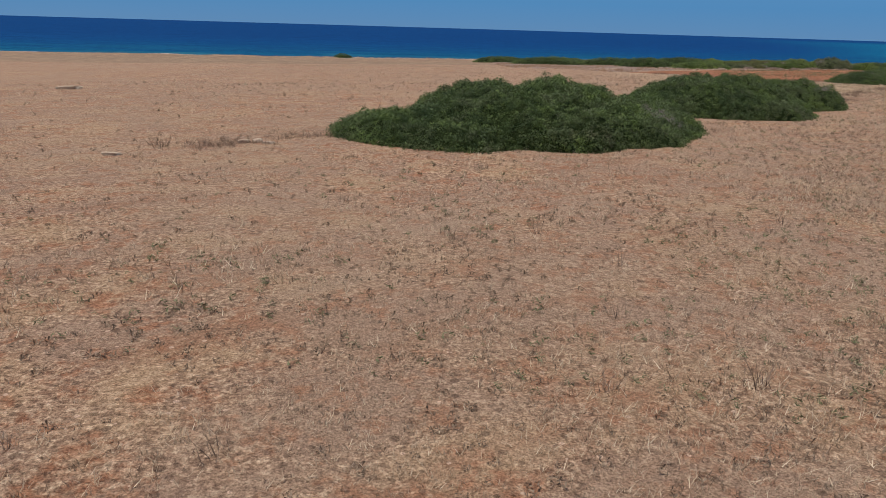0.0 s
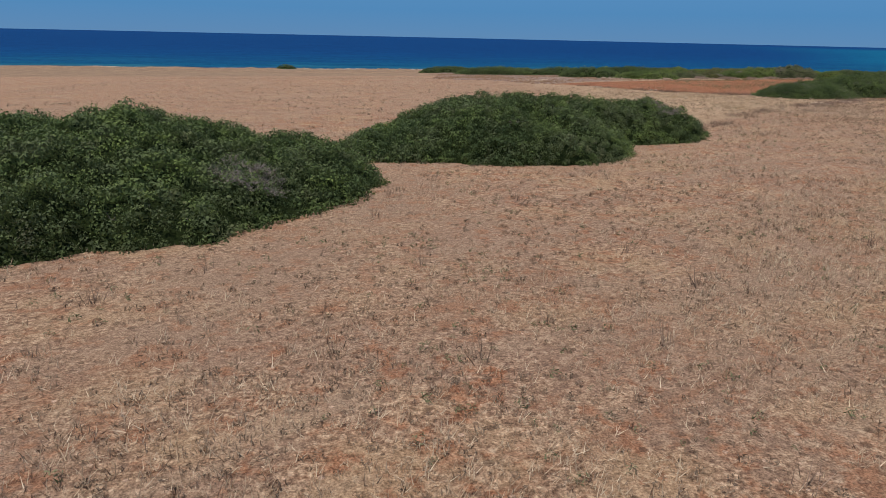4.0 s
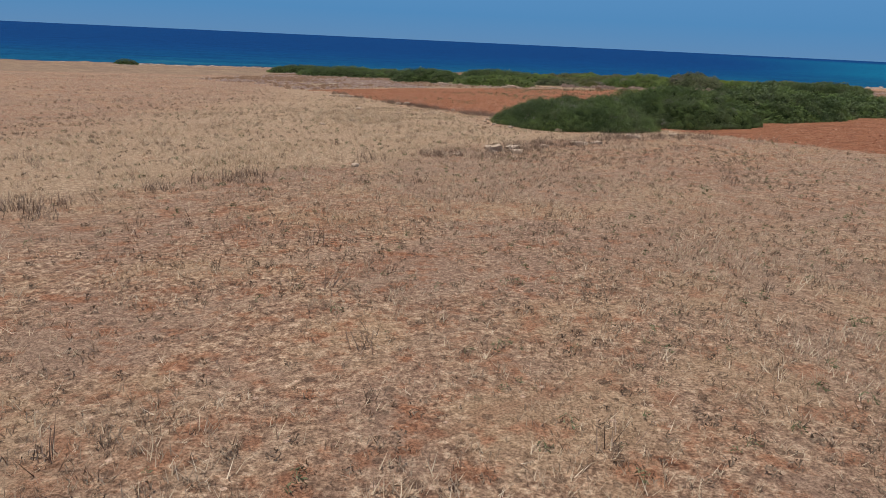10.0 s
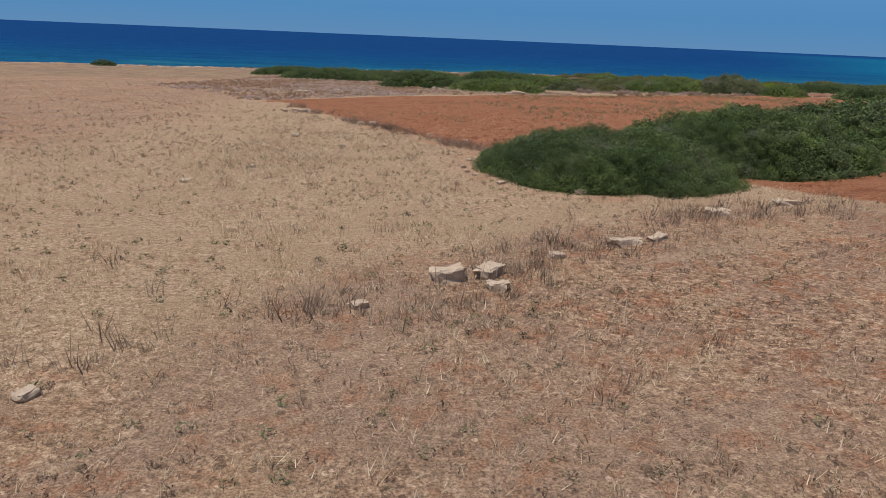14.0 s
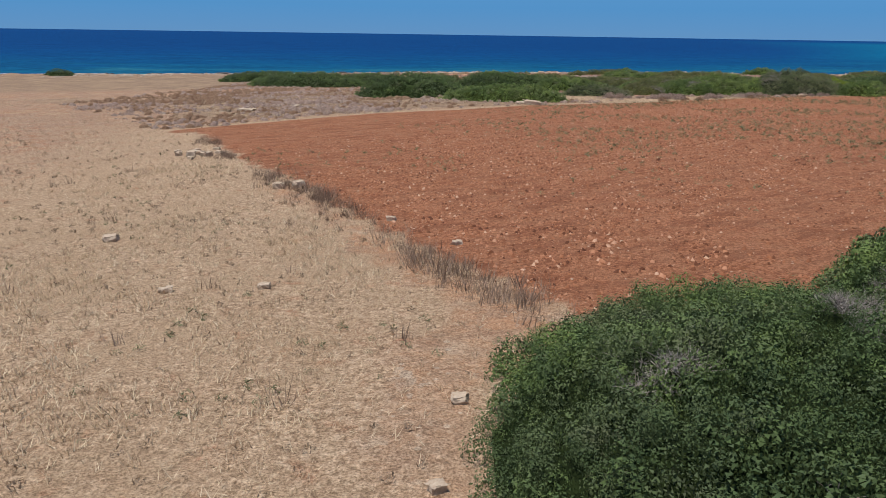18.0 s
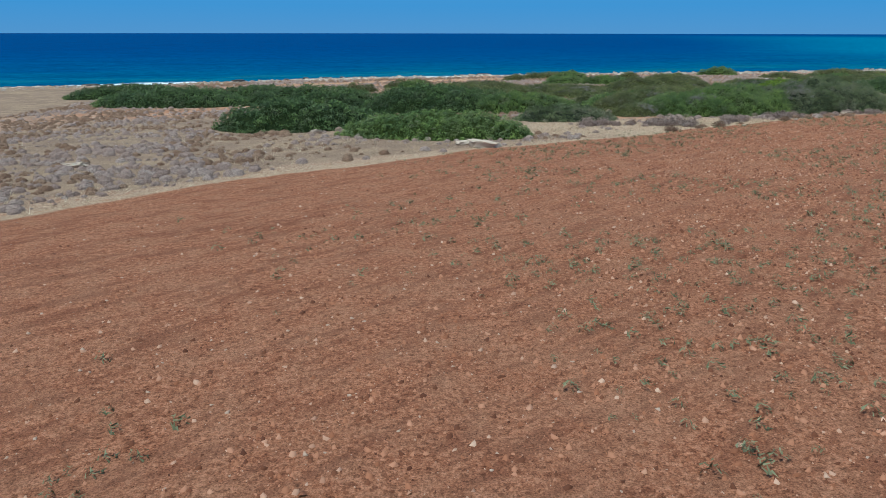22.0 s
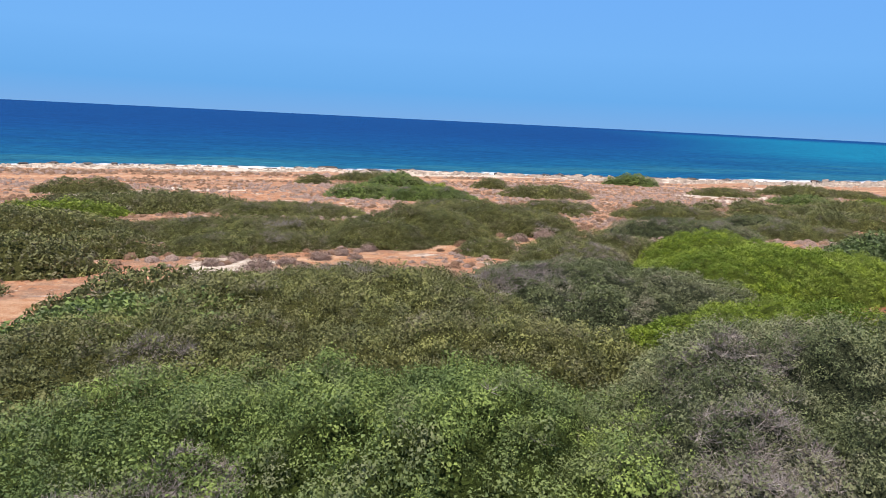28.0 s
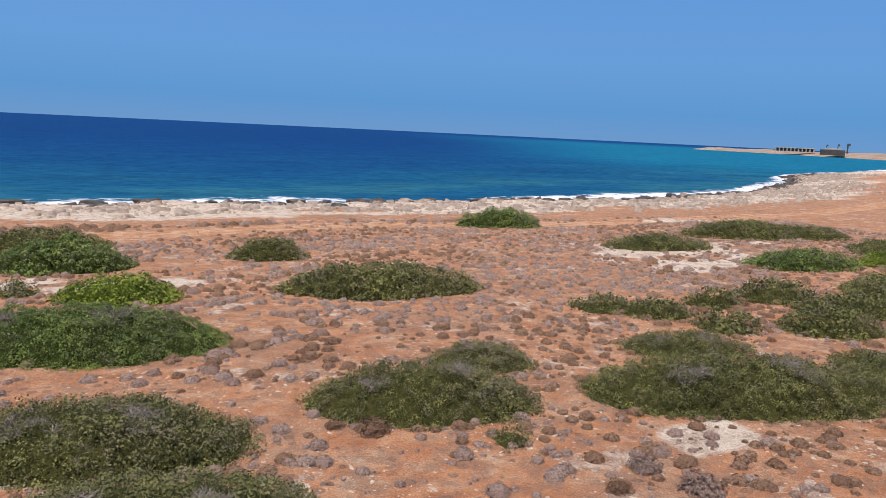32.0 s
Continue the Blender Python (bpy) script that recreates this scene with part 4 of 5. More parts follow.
def grass_weight(x, y):
    d = off_way(x, y)
    near = np.where(d < 9, 1.0, np.where(d < 18, 0.34, np.where(d < 35, 0.10, 0.03)))
    bare = 0.22 + 0.78 * step(0.6 * fbm(x, y, 2.4, 101) + 0.4 * fbm(x * 0.79 + y * 0.62, (y * 0.79 - x * 0.62) * 0.25, 1.6, 103), 0.38, 0.52)
    return np.maximum(0.4 * golden(x, y), near * bare * (1 - 0.65 * edge_soil(x, y))) * (1 - red_zone(x, y)) * np.maximum(golden(x, y),  (1 - scrub_zone(x, y) * np.maximum(step(y, 187, 196), step(x, 88, 94)))) * step(inland(x, y), 60, 90) * (0.15 + 0.85 * step(along(FOOT_X, FOOT_Y, x, y), 0.7, 2.0))


def bright_grass(x, y):
    """1 where the grass beyond the old boundary is pale."""
    return step(far_side(x, y) + (fbm(x, y, 6, 51) - 0.5) * 8, -1.0, 3.0) * step(x + 6 * fbm(x, y, 9, 53), 30, 44)


x, y = spread(1500000, -45, 110, 3, 193, grass_weight)
tall = (0.7 + 0.6 * vnoise(x, y, 5, 111)) * (1 + 0.02 * np.clip(off_way(x, y) - 8, 0, 30))
pale_ = rng.uniform(size=len(x)) < np.maximum(bright_grass(x, y) * step(y, 180, 172), golden(x, y))
kind_ = rng.uniform(size=len(x)) * np.where(pale_, 0.88, 1.0)
TUFT, LITTER = blade_template(6, 0.042, 5, 0.4), blade_template(4, 0.045, 15, 1.0)
for name, lo, hi, zone, template, size, mat, label in (("dry_grass", 0.0, 0.5, ~pale_, TUFT, 1.0, STUBBLE, "short brownish stubble and dry grass"),
                                                      ("pale_dry_grass", 0.0, 0.5, pale_, TUFT, 1.0, STRAW, "short pale straw-coloured dry grass"),
                                                      ("straw_litter", 0.5, 0.78, ~pale_, LITTER, 0.6, STUBBLE, "loose straw lying on brown soil"),
                                                      ("pale_straw_litter", 0.5, 0.82, pale_, LITTER, 0.6, STRAW, "loose pale straw lying on the ground"),
                                                      ("dark_stubble", 0.78, 1.0, kind_ > (0.78 + 0.04 * pale_), blade_template(5, 0.035, 25, 0.5), 0.75, STALK, "dark brown dry stubble tufts")):
    pick = (kind_ >= lo) & (kind_ < hi) & zone
    stuff(name, template, x[pick], y[pick], size * tall[pick] * rng.uniform(0.07, 0.20, pick.sum()), mat, label, "dry grass", lean=0.2)


def stalk_weight(x, y):
    edge = np.exp(-(far_side(x, y) / 1.3) ** 2) * step(x, -20, -8) * step(x, 74, 66)
    rim = np.exp(-((y - np.interp(x, FRONT_X, FRONT_Y) + 0.8) / 1.2) ** 2) * step(x, 40, 44) * step(x, 62, 59)
    sparse = 0.005 * (1 - red_zone(x, y)) * step(off_way(x, y), 22, 14)
    return np.clip(edge * 0.6 + rim * 1.3, 0, 1) * step(vnoise(x, y, 2.2, 121), 0.3, 0.7) + sparse


x, y = spread(260000, -20, 80, 5, 152, stalk_weight)
stuff("brown_weed_stalks", blade_template(16, 0.018, 6, 0.28), x, y, rng.uniform(0.25, 0.55, len(x)), STALK, "brown dry weed stalks along the field edge", "dry weeds")


def weed_weight(x, y):
    grass = (1 - red_zone(x, y)) * (1 - scrub_zone(x, y)) * (0.35 + 0.65 * step(y, 40, 15)) * step(vnoise(x, y, 4, 131), 0.3, 0.65)
    red = red_zone(x, y) * step(y, 125, 140) * (0.3 + 0.7 * step(x, 56, 70)) * step(vnoise(x, y, 6, 133), 0.2, 0.6)
    return (grass + red) * step(off_way(x, y), 28, 12)


x, y = spread(60000, -20, 112, 5, 190, weed_weight)
stuff("green_weeds", tuft_template(16, 0.45, 8, 0.22, 0.0), x, y, rng.uniform(0.06, 0.16, len(x)) * (1 + 0.5 * red_zone(x, y)), WEED, "small grey-green weeds", "weeds")


x, y = spread(105000, -25, 110, 3, 150, lambda x, y: (1 - red_zone(x, y)) * np.where(off_way(x, y) < 13, 1.0, np.where(off_way(x, y) < 26, 0.3, 0.05)) * (0.25 + 0.75 * step(vnoise(x, y, 3, 137), 0.35, 0.7)) * (1 - 0.6 * bright_grass(x, y)))
stuff("dry_weed_tufts", tuft_template(15, 0.5, 9, 0.24, 0.0), x, y, rng.uniform(0.05, 0.12, len(x)) * (1 + 0.02 * np.clip(off_way(x, y) - 8, 0, 25)), DRYWEED, "small dark brown dry weed tufts among the stubble", "dry weeds")


def chip_template(seed):
    """A small angular lump of eight faces."""
    r = np.random.default_rng(seed)
    v = np.array([(1, 0, 0), (0, 1, 0), (-1, 0, 0), (0, -1, 0), (0, 0, 0.8), (0, 0, -0.5)]) * 0.5 + r.normal(0, 0.12, (6, 3))
    return v, np.array([(0, 1, 4), (1, 2, 4), (2, 3, 4), (3, 0, 4), (1, 0, 5), (2, 1, 5), (3, 2, 5), (0, 3, 5)])


def clod_template(seed):
    """A rough lump of six visible faces with an uneven top."""
    v = np.array([(-0.4, -0.32, -0.15), (0.42, -0.36, -0.15), (0.34, 0.38, -0.15), (-0.38, 0.34, -0.15), (0.2, -0.14, 0.66), (-0.24, 0.12, 0.5)])
    return v, np.array([(0, 1, 4), (1, 2, 4), (2, 3, 5), (3, 0, 5), (0, 4, 5), (2, 5, 4)])


def lump_flat(seed):
    """A flat angular slab of eight faces with a level top."""
    r = np.random.default_rng(seed)
    top_ = np.array([(0.42, 0.05, 0.22), (-0.05, 0.4, 0.24), (-0.4, -0.08, 0.2), (0.06, -0.42, 0.23)]) + r.normal(0, 0.06, (4, 3))
    low = top_ * np.array([1.25, 1.25, 0]) + r.normal(0, 0.05, (4, 3)) * np.array([1, 1, 0]) + np.array([0, 0, -0.25])
    v = np.vstack([top_, low])
    f = [(0, 1, 2), (0, 2, 3)]
    for k in range(4):
        m_ = (k + 1) % 4
        f += [(k, k + 4, m_ + 4), (k, m_ + 4, m_)]
    return v, np.array(f)


x, y = spread(430000, 36, 125, 95, 205, lambda x, y: red_zone(x, y) * np.where(off_way(x, y) < 9, 1.0, np.where(off_way(x, y) < 18, 0.35, 0.07)) * (0.45 + 0.55 * step(fbm(x * 0.8 + y * 0.6, (y * 0.8 - x * 0.6) * 3, 3, 141), 0.4, 0.6)))
rough = 1 + 0.35 * np.exp(-((x - 62) / 3.5) ** 2 - ((y - 119.5) / 1.8) ** 2)
clod_size = rough * (0.035 + 0.13 * rng.power(0.4, len(x)) ** 2)
stuff("soil_clods", clod_template(1), x, y, clod_size, CLOD, "red earth clods of the ploughed field", "soil", sink=0.1, lean=0.35)
x, y = spread(120000, -20, 125, 5, 205, lambda x, y: (0.09 + 0.45 * red_zone(x, y)) * step(off_way(x, y), 40, 12) * (1 - scrub_zone(x, y)))
stuff("field_stones", chip_template(2), x, y, 0.03 + 0.11 * rng.power(0.3, len(x)) ** 2, PEBBLE, "small pale stones strewn on the fields", "stones", sink=0.1)
x, y = spread(330000, 60, 175, 180, 300, lambda x, y: scrub_zone(x, y) * (0.012 + 0.6 * step(np.hypot((x - 116) / 1.3, y - 242), 24, 7)) * (0.2 + 0.6 * step(vnoise(x, y, 5, 151), 0.4, 0.7) + bare_rock(x, y)))
stuff("scrub_stones", chip_template(3), x, y, 0.05 + 0.2 * rng.power(0.3, len(x)) ** 2, PALESTONE, "pale limestone pebbles on orange soil", "stones", sink=0.1)


def cushion_weight(x, y):
    open_ = scrub_zone(x, y) * step(inland(x, y) + 14 * (fbm(x, y, 9, 163) - 0.5), 24, 34) * (1 - 0.92 * step(np.abs(inland(x, y) - 46 + (fbm(x, y, 30, 8) - 0.5) * 9), 4.5, 2.5)) * step(along(PATH_X, PATH_Y, x, y), 0.8, 2.2) * (1 - 0.7 * bare_rock(x, y))
    dense = step(np.hypot((x - 45) / 40, (y - 185) / 26), 1.2, 0.8)
    return open_ * np.maximum(0.24 + 0.7 * step(x, 108, 120) * step(y, 242, 252) + 0.86 * step(fbm(x, y, 6, 161), 0.40, 0.56), dense * 0.06 * (1 - golden(x, y))) * (1 - 0.9 * golden(x, y))


def cushion_template(count, leaf, seed=11, core=1.0):
    """A low rounded puff of fine twigs round a dark middle, 2 across."""
    v, f = tuft_template(count, leaf, seed, 0.3, -0.1)
    v = v * np.array([1, 1, 0.85])
    n_ = 8 if count > 40 else 5
    t = np.arange(n_) * 6.283 / n_
    cv = np.vstack([np.stack([np.cos(t) * 0.95, np.sin(t) * 0.95, 0 * t - 0.15], 1), np.stack([np.cos(t) * 0.72, np.sin(t) * 0.72, 0 * t + 0.50], 1), [[0, 0, 0.78]]])
    cv = cv * np.array([core, core, core])
    cf = []
    for k in range(n_):
        a, b, top_ = len(v) + k, len(v) + (k + 1) % n_, len(v) + 2 * n_
        cf += [(a, b, b + n_), (a, b + n_, a + n_), (a + n_, b + n_, top_)]
    return np.vstack([v, cv]), np.vstack([f, cf])


x, y = spread(72000, 15, 185, 145, 304, cushion_weight)
sz = (0.09 + 0.33 * rng.uniform(size=len(x)) ** 2.0) * (0.75 + 0.5 * vnoise(x, y, 9, 171)) * np.where(inland(x, y) < 42, 1.7, 1.0) * np.where(y < 205, 1.1, 1.0)
k = vnoise(x, y, 7, 173) + rng.uniform(-0.3, 0.3, len(x))
away = np.minimum(np.hypot(x - 114, y - 250), np.minimum(np.hypot(x - 98, y - 226), np.hypot(x - 84, y - 185)))
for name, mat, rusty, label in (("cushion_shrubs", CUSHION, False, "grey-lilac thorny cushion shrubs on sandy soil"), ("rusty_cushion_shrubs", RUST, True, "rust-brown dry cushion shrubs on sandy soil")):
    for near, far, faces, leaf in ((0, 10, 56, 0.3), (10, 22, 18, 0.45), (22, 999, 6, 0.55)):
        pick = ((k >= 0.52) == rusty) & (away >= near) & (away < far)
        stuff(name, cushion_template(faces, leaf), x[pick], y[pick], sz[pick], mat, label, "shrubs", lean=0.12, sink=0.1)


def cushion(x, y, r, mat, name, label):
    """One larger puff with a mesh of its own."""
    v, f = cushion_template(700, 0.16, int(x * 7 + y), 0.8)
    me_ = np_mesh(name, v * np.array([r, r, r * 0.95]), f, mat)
    ob = new(name, me_)
    ob.location = (x, y, float(land(x, y)) - 0.03)
    return tagged(ob, label, "shrub", "single cushion shrubs")


for x, y, r in ((106.6, 233.6, 1.0), (104.5, 232.0, 0.66), (100.7, 229.2, 0.46), (103.2, 223.9, 0.8), (110.4, 226.0, 1.0), (111.2, 227.7, 0.55), (109.7, 240.5, 0.63), (110.2, 239.7, 0.4), (117.1, 243.9, 0.6), (116.6, 245.4, 0.5), (115.8, 242.4, 0.43), (110.4, 241.8, 0.5)):
    cushion(x, y, r, CUSHION, "grey_cushion_shrub", "round grey-lilac thorny cushion shrub beside the path")
for x, y, r in ((87.8, 219.1, 0.7), (88.2, 221.1, 0.8), (89.4, 222.4, 0.6), (91.1, 223.9, 0.7), (90.5, 220.3, 0.6), (86.7, 224.1, 0.6), (92.3, 225.5, 0.55), (93.9, 227.2, 0.6), (88.9, 219.9, 0.45), (85.6, 222.3, 0.55), (90.2, 221.7, 0.4), (93.0, 224.2, 0.45)):
    cushion(x, y, r, CUSHION, "grey_cushion_shrub", "round grey-lilac thorny cushion shrub on bare pale soil")
for x, y, r in ((102.5, 225.2, 0.8), (103.8, 224.8, 0.7), (105.0, 224.1, 0.9), (106.4, 222.8, 0.8), (107.8, 222.2, 0.7), (109.1, 221.1, 0.6), (109.4, 228.1, 0.7)):
    cushion(x, y, r, CUSHION, "grey_cushion_shrub", "round grey-lilac thorny cushion shrub between olive bushes")
for x, y, r in ((77.5, 187.9, 0.8), (76.2, 187.6, 0.9), (78.4, 187.2, 0.5), (79.6, 187.2, 0.5), (81.2, 186.7, 0.7), (82.1, 186.3, 0.9), (83.2, 186.6, 0.9), (84.3, 186.4, 0.75), (83.7, 185.3, 0.6), (88.2, 187.6, 0.8), (89.2, 187.5, 0.7)):
    cushion(x, y, r, CUSHION, "grey_cushion_shrub", "round grey-lilac thorny cushion shrub in golden dry grass")
for x, y, r in ((92.6, 189.3, 0.7), (93.6, 189.0, 0.8), (94.6, 189.0, 0.75), (95.4, 188.8, 0.5), (98.4, 190.3, 0.5), (99.2, 190.1, 0.4), (100.9, 190.9, 0.55), (101.8, 190.8, 0.5), (103.0, 190.8, 0.6), (103.9, 191.0, 0.45), (87.2, 186.1, 0.45)):
    cushion(x, y, r, CUSHION, "grey_cushion_shrub", "grey-lilac thorny cushion shrub at the edge of red soil")
for x, y, r in ((86.1, 185.0, 0.55), (84.6, 184.7, 0.35), (81.1, 182.5, 0.55), (83.9, 184.0, 0.3), (93.0, 187.4, 0.45), (88.3, 185.7, 0.25), (80.2, 188.3, 0.4), (82.8, 188.9, 0.35)):
    cushion(x, y, r, RUST, "rusty_cushion_shrub", "rust-brown dry cushion shrub at the edge of red soil")
for x, y, r in ((99.9, 228.9, 0.56), (102.4, 231.4, 0.33), (103.4, 230.3, 0.3), (99.1, 225.9, 0.42), (98.2, 227.0, 0.27), (110.9, 233.7, 0.5), (115.7, 232.4, 0.4), (115.4, 230.0, 0.52), (114.7, 228.2, 0.48), (110.6, 250.3, 0.57), (109.6, 251.0, 0.32), (115.1, 244.6, 0.37)):
    cushion(x, y, r, RUST, "rusty_cushion_shrub", "round rust-brown dry cushion shrub beside the path")


# ---- limestone blocks ----
def slab(seed):
    """A weathered block, 1 across, with broken edges."""
    r = np.random.default_rng(seed)
    bm = bmesh.new()
    bmesh.ops.create_cube(bm, size=1)
    bmesh.ops.bevel(bm, geom=bm.edges[:], offset=0.12, segments=1, affect="EDGES")
    bmesh.ops.subdivide_edges(bm, edges=bm.edges[:], cuts=1, use_grid_fill=True)
    for vert in bm.verts:
        vert.co += Vector(r.normal(0, 0.075, 3))
        vert.co.x *= 1 + 0.25 * vert.co.y
    me_ = bpy.data.meshes.new("limestone_block")
    bm.to_mesh(me_)
    bm.free()
    me_.materials.append(LIMESTONE)
    return me_


SLABS = [slab(k) for k in range(5)]


def block(x, y, long, wide, high, turn, label="pale weathered limestone block half sunk in dry grass", group="boundary stones"):
    ob = new("limestone_block", SLABS[int(x * 3 + y) % 5])
    ob.matrix_world = Matrix.Translation((x, y, float(land(x, y)) + high * 0.22)) @ pose(0, 0, 0, 4 * math.sin(x), 5 * math.cos(y), turn).to_3x3().to_4x4() @ Matrix.Diagonal((long * 0.8, wide * 0.8, high * 0.75, 1))
    return tagged(ob, label, "rock", group)


for x, y, long, wide, high, turn in ((64.4, 99.2, 0.9, 0.5, 0.3, 10), (60.6, 95.3, 1.1, 0.5, 0.25, 30), (61.6, 95.9, 0.8, 0.4, 0.2, 50), (56.0, 92.0, 0.8, 0.6, 0.45, 20), (56.9, 92.4, 0.9, 0.5, 0.4, 60)):
    block(x, y, long, wide, high, turn)
for x, y, long, wide, high, turn in ((57.0, 91.4, 0.5, 0.35, 0.3, 5), (54.3, 90.2, 0.4, 0.3, 0.2, 40), (67.6, 101.4, 1.4, 0.6, 0.25, 15), (50.2, 86.3, 0.4, 0.25, 0.2, 70), (58.6, 93.9, 0.5, 0.3, 0.2, 15)):
    block(x, y, long, wide, high, turn)
PILE = "pale limestone block in a tumbled pile by the red field"
for x, y, long, wide, high, turn in ((42.9, 139.8, 0.9, 0.5, 0.35, 10), (43.7, 139.2, 0.7, 0.5, 0.4, 60), (43.0, 138.7, 0.55, 0.4, 0.5, 30), (42.1, 139.4, 0.6, 0.35, 0.3, 100), (44.0, 140.4, 0.6, 0.4, 0.25, -20),
                                     (42.6, 140.9, 0.5, 0.35, 0.3, 45), (43.4, 141.8, 0.45, 0.3, 0.25, 15), (41.6, 140.6, 0.4, 0.3, 0.25, 70), (43.2, 138.0, 0.35, 0.3, 0.25, 0)):
    block(x, y, long, wide, high, turn, PILE)
for x, y, long, wide, high, turn in ((49.7, 130.1, 0.6, 0.45, 0.4, 10), (50.5, 130.4, 0.6, 0.4, 0.45, 50), (54.9, 124.2, 0.35, 0.25, 0.25, 0), (46.7, 121.2, 0.5, 0.4, 0.3, 20), (57.1, 120.8, 0.35, 0.25, 0.2, 40)):
    block(x, y, long, wide, high, turn, "pale rounded stone on the edge of red soil")
for x, y, long, wide, high, turn in ((65.8, 176.0, 2.2, 0.9, 0.7, -15), (64.6, 177.6, 1.1, 0.7, 0.4, 20), (38.0, 168.0, 1.6, 0.8, 0.4, 10), (36.4, 166.5, 1.3, 0.6, 0.3, -20), (41.4, 172.5, 1.8, 0.7, 0.4, 0)):
    block(x, y, long, wide, high, turn, "large pale limestone boulder among grey dry shrubs", "scrub boulders")
for x, y, long, wide, high, turn in ((54.2, 186.6, 1.0, 0.6, 0.5, 30), (81.4, 183.1, 0.9, 0.5, 0.3, 0), (100.9, 190.8, 1.2, 0.6, 0.4, 10), (87.9, 184.4, 0.35, 0.25, 0.2, 0), (93.9, 187.2, 0.4, 0.3, 0.2, 40)):
    block(x, y, long, wide, high, turn, "large pale limestone boulder among grey dry shrubs", "scrub boulders")
for x, y, long, wide, high, turn in ((-9.9, 34.6, 0.7, 0.4, 0.25, 10), (-9.3, 34.9, 0.5, 0.4, 0.3, 50), (-8.7, 34.5, 0.6, 0.35, 0.2, -20), (-14.3, 30.0, 0.8, 0.4, 0.2, 0), (14.4, 55.0, 0.9, 0.5, 0.3, 10)):
    block(x, y, long, wide, high, turn)
for x, y, long, wide, high, turn in ((-34.4, 65.4, 2.2, 0.9, 0.5, 5), (37.0, 77.6, 1.0, 0.6, 0.3, 10), (35.9, 83.0, 1.2, 0.5, 0.3, 30), (36.8, 83.8, 0.9, 0.4, 0.3, 0), (13.8, 55.6, 0.6, 0.4, 0.3, 60)):
    block(x, y, long, wide, high, turn)
for x, y, long, wide, high, turn in ((57.0, 110.5, 0.3, 0.25, 0.2, 0), (56.7, 108.2, 0.26, 0.2, 0.2, 30), (56.8, 106.9, 0.25, 0.2, 0.18, 60), (57.1, 106.0, 0.26, 0.2, 0.18, 10), (58.0, 104.1, 0.35, 0.25, 0.2, 40)):
    block(x, y, long, wide, high, turn, "small pale stone at the foot of the thicket")
for x, y, long, wide, high, turn in ((60.7, 102.4, 0.5, 0.4, 0.3, 0), (46.4, 103.1, 0.4, 0.35, 0.2, 30), (47.7, 107.3, 0.4, 0.3, 0.2, 60), (52.5, 116.5, 0.35, 0.25, 0.2, 10), (50.3, 116.2, 0.35, 0.25, 0.2, 40)):
    block(x, y, long, wide, high, turn, "small pale stone at the foot of the thicket")

# ---- shore rocks and the far headland ----
x, y = spread(90000, -40, 420, 270, 480, lambda x, y: step(inland(x, y), 30 + 10 * vnoise(x, y, 20, 215), 16) * step(inland(x, y), -4, 1) * (0.25 + 0.75 * step(fbm(x, y, 8, 211), 0.38, 0.55)))
sz = (0.4 + 2.2 * rng.power(0.45, len(x)) ** 2) * (0.5 + 0.5 * step(x, 60, 140))
wet = inland(x, y) + 9 * (fbm(x, y, 7, 217) - 0.5) + rng.uniform(-2, 2, len(x)) < 4.5
stuff("shore_slabs", lump_flat(4), x[~wet], y[~wet], sz[~wet], SHORE, "jagged pale limestone of the shore platform", "rocks", lean=0.12, sink=0.08)
stuff("wet_shore_slabs", lump_flat(5), x[wet], y[wet], sz[wet] * 1.2, WETROCK, "dark wet rocks along the waterline", "rocks", lean=0.2, sink=0.1)


def boulder(seed):
    """A jagged wave-worn rock, about 1 across."""
    r = np.random.default_rng(seed)
    bm = bmesh.new()
    bmesh.ops.create_icosphere(bm, subdivisions=2, radius=0.5)
    for vert in bm.verts:
        p = vert.co.copy()
        k_ = 0.75 + 0.5 * float(vnoise(p.x * 3 + p.z * 2 + seed, p.y * 3 - p.z, 1, seed)) + r.uniform(-0.08, 0.08)
        vert.co = p * k_
        vert.co.z = min(vert.co.z, 0.32 + r.uniform(-0.05, 0.05))
    me_ = bpy.data.meshes.new("shore_rock")
    bm.to_mesh(me_)
    bm.free()
    me_.materials.append(WETROCK)
    return me_


BOULDERS = [boulder(k) for k in range(5)]
for k in range(84):
    x = -40 + 5.0 * k + rng.uniform(-2.4, 2.4)
    y = float(coast(x)) + rng.uniform(-4.0, 2.0)
    ob = new("shore_rock", BOULDERS[k % 5])
    ob.matrix_world = Matrix.Translation((x, y, max(float(land(x, y)), -0.1) + 0.05)) @ pose(0, 0, 0, 0, 0, rng.uniform(0, 360)).to_3x3().to_4x4() @ Matrix.Diagonal((rng.uniform(1.2, 4.5), rng.uniform(0.8, 2.4), rng.uniform(0.7, 1.7), 1))
    tagged(ob, "dark wet rock at the water's edge", "rock", "shore rocks")


HEAD = plain_material("headland_earth", (0.20, 0.14, 0.10), (0.46, 0.36, 0.27), 0.05, 0.95, 0.1)
WALLS = plain_material("far_walls", (0.42, 0.37, 0.33), (0.62, 0.57, 0.52), 0.1, 0.9, 0.1)
# Dark far buildings, and the painted shade inside the arcade's bays.
SHADE = plain_material("far_dark_walls_and_shade", (0.08, 0.07, 0.062), (0.16, 0.135, 0.115), 0.08, 0.95, 0.1)
EYE = np.array([103.9, 231.6])


def bearing(deg, far):
    """A place so many degrees clockwise from +y and metres from the end of the flight."""
    return EYE + far * np.array([math.sin(radians(deg)), math.cos(radians(deg))])


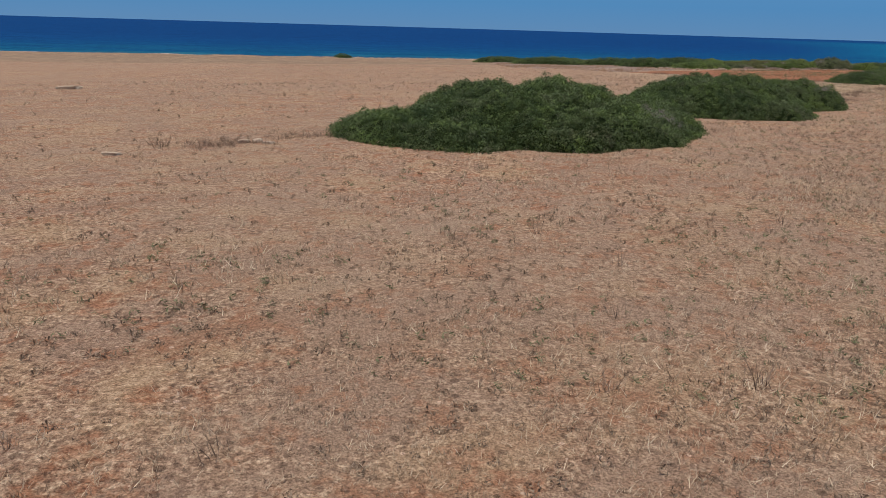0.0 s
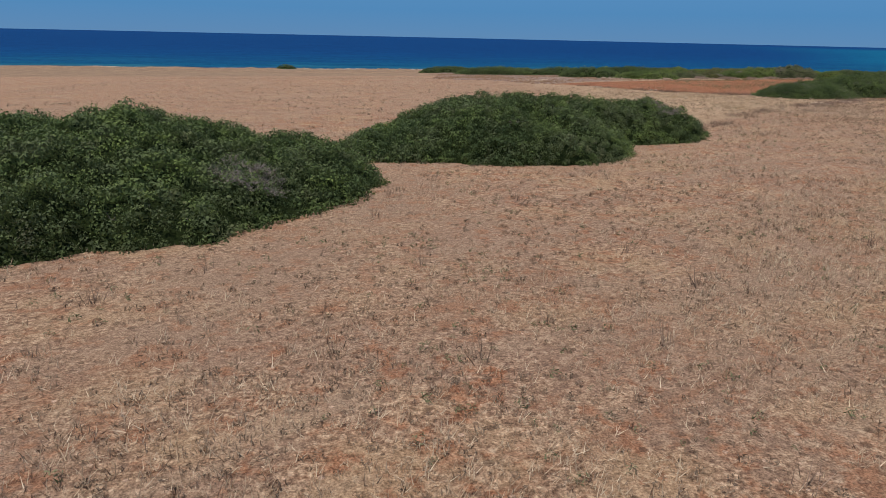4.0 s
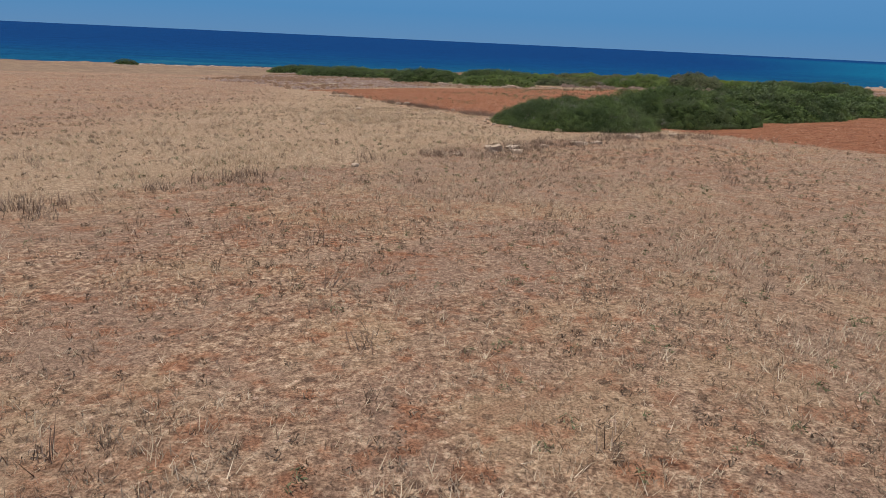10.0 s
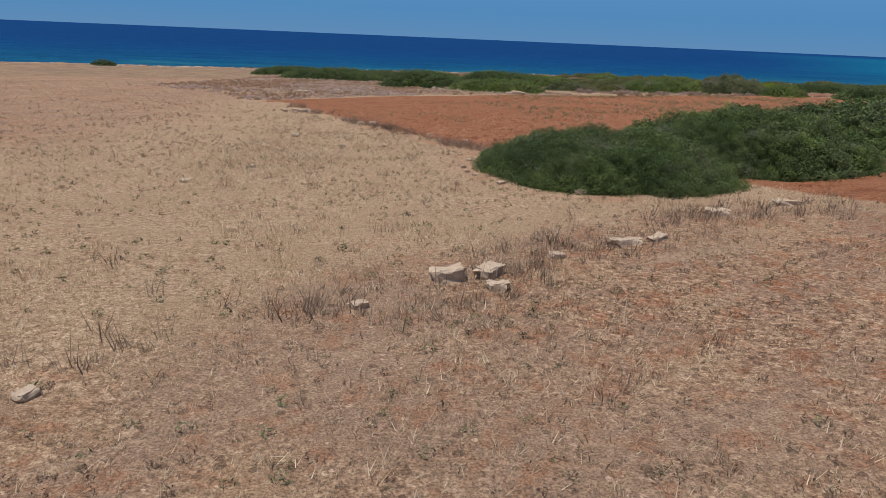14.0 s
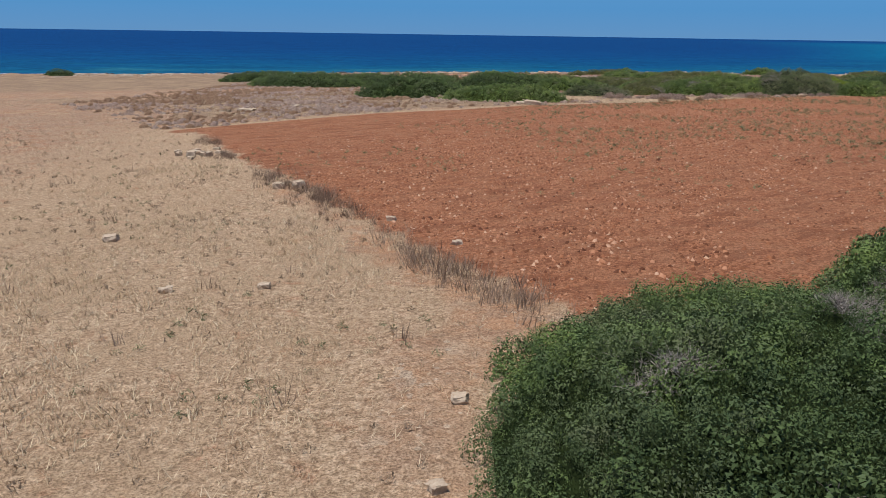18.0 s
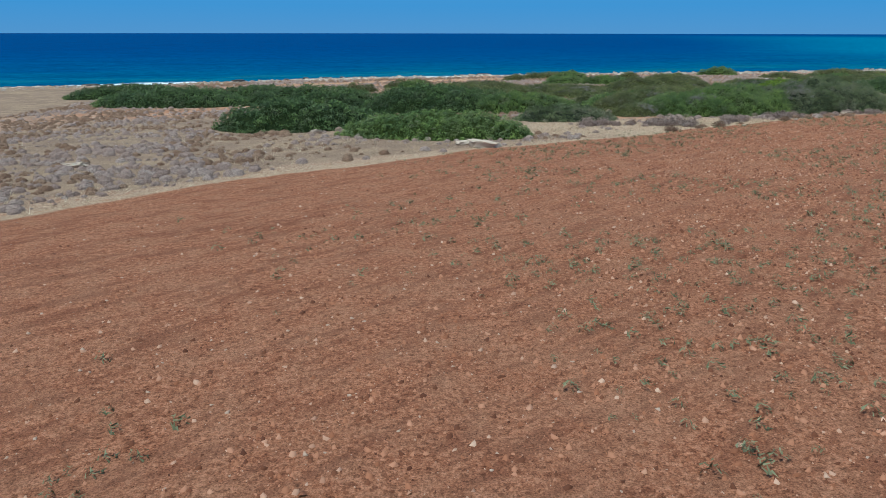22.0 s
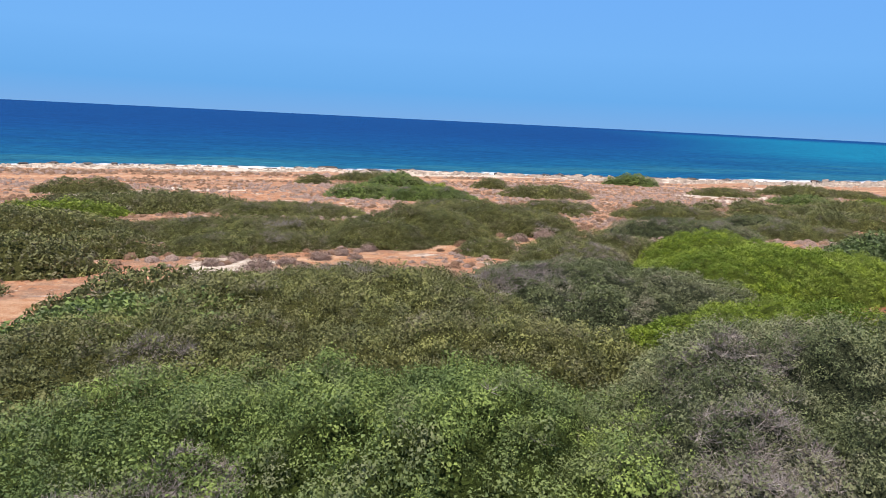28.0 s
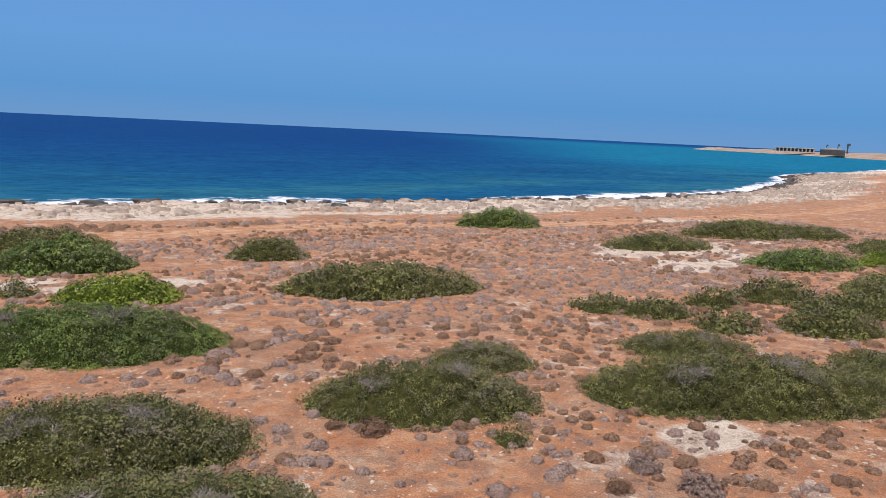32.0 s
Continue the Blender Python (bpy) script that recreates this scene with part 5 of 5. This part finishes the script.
hx, hy, hf = sheet(np.linspace(0, 1, 90), np.linspace(0, 1, 12))
deg = 43.4 + hx * 21
near_edge = 1500 - 420 * hx + 60 * fbm(hx * 900, hx * 0, 90, 5)
far_r = near_edge + hy * (130 + 500 * hx)
rise = (2.5 + 5.0 * fbm(hx * 700, hy * 300, 60, 9) + 9 * hx * hx) * np.sqrt(np.clip(hy * 4, 0, 1)) * step(hx, 0.0, 0.08) - 0.6
me = np_mesh("headland", np.stack([EYE[0] + far_r * np.sin(np.radians(deg)), EYE[1] + far_r * np.cos(np.radians(deg)), rise], 1), hf[:, ::-1], HEAD, True)
tagged(new("headland", me), "low sandy headland across the bay", "headland", kind="structure")


def box_bm(parts):
    """One mesh of bevelled boxes (x, y, z, length, depth, height) about a point."""
    bm = bmesh.new()
    for x, y, z, a, b, c in parts:
        made = bmesh.ops.create_cube(bm, size=1, matrix=Matrix.Translation((x, y, z + c / 2)) @ Matrix.Diagonal((a, b, c, 1)))
        bmesh.ops.bevel(bm, geom=list({e for v in made["verts"] for e in v.link_edges}), offset=0.15, segments=1, affect="EDGES")
    return bm


def far_part(name, parts, mat, parent, label=""):
    me_ = bpy.data.meshes.new(name)
    bm = box_bm(parts)
    bm.to_mesh(me_)
    bm.free()
    me_.materials.append(mat)
    return part(name, me_, parent, label)


def far_thing(name, deg, far, z, label, category, group=""):
    p = bearing(deg, far)
    ob = new(name)
    ob.matrix_world = Matrix.Translation((p[0], p[1], z)) @ pose(0, 0, 0, 0, 0, -deg).to_3x3().to_4x4()
    return tagged(ob, label, category, group)


arcade = far_thing("arcade_building", 50.6, 1400, 6.0, "long low unfinished building with a row of open bays", "building")
far_part("roof_slab", [(0, 0, 5.4, 64, 14, 1.2)], WALLS, arcade)
# Dark sheet behind the pillars, painted as the shade in the open bays.
far_part("bay_shade_wall", [(0, 6, 0, 62, 1, 5.4)], SHADE, arcade)
for k in range(11):
    far_part("pillar", [(-30 + 6.0 * k, -6, -2, 1.9, 1.8, 7.4)], WALLS, arcade)
fort = far_thing("dark_building", 53.0, 1330, 6.0, "dark low block building on the headland", "building")
far_part("wall", [(0, 0, -3, 36, 20, 9)], SHADE, fort)
far_part("roof", [(1, 0, 6, 24, 16, 2.2)], WALLS, fort)
for deg_, tall_, wide_ in ((52.6, 12, 1.0), (53.3, 13, 1.3), (53.9, 14, 2.0)):
    tower = far_thing("water_tower", deg_, 1340, 7.0, "slender tower with a wide dark head", "tower", "towers")
    far_part("shaft", [(0, 0, 0, wide_, wide_, tall_)], SHADE, tower)
    far_part("head", [(1, 0, tall_ - 2, wide_ * 2.6, wide_ * 2, 2.0 + wide_)], SHADE, tower)
for deg_, far_, a_, c_ in ((57.3, 1290, 26, 8), (58.8, 1270, 34, 7), (60.6, 1240, 22, 9), (62.0, 1220, 30, 7)):
    house = far_thing("white_house", deg_, far_, 10.5, "pale flat-roofed house on the far headland", "house", "far houses")
    far_part("wall", [(0, 0, -3, a_, 14, c_)], WALLS, house)
    far_part("roof", [(0, 0, c_ - 3, a_ + 1, 15, 0.8)], WALLS, house)
    for k in range(3):
        far_part("window", [(-a_ / 3 + k * a_ / 3, -7.1, 0.5, 2.2, 0.4, 2.6)], SHADE, house)
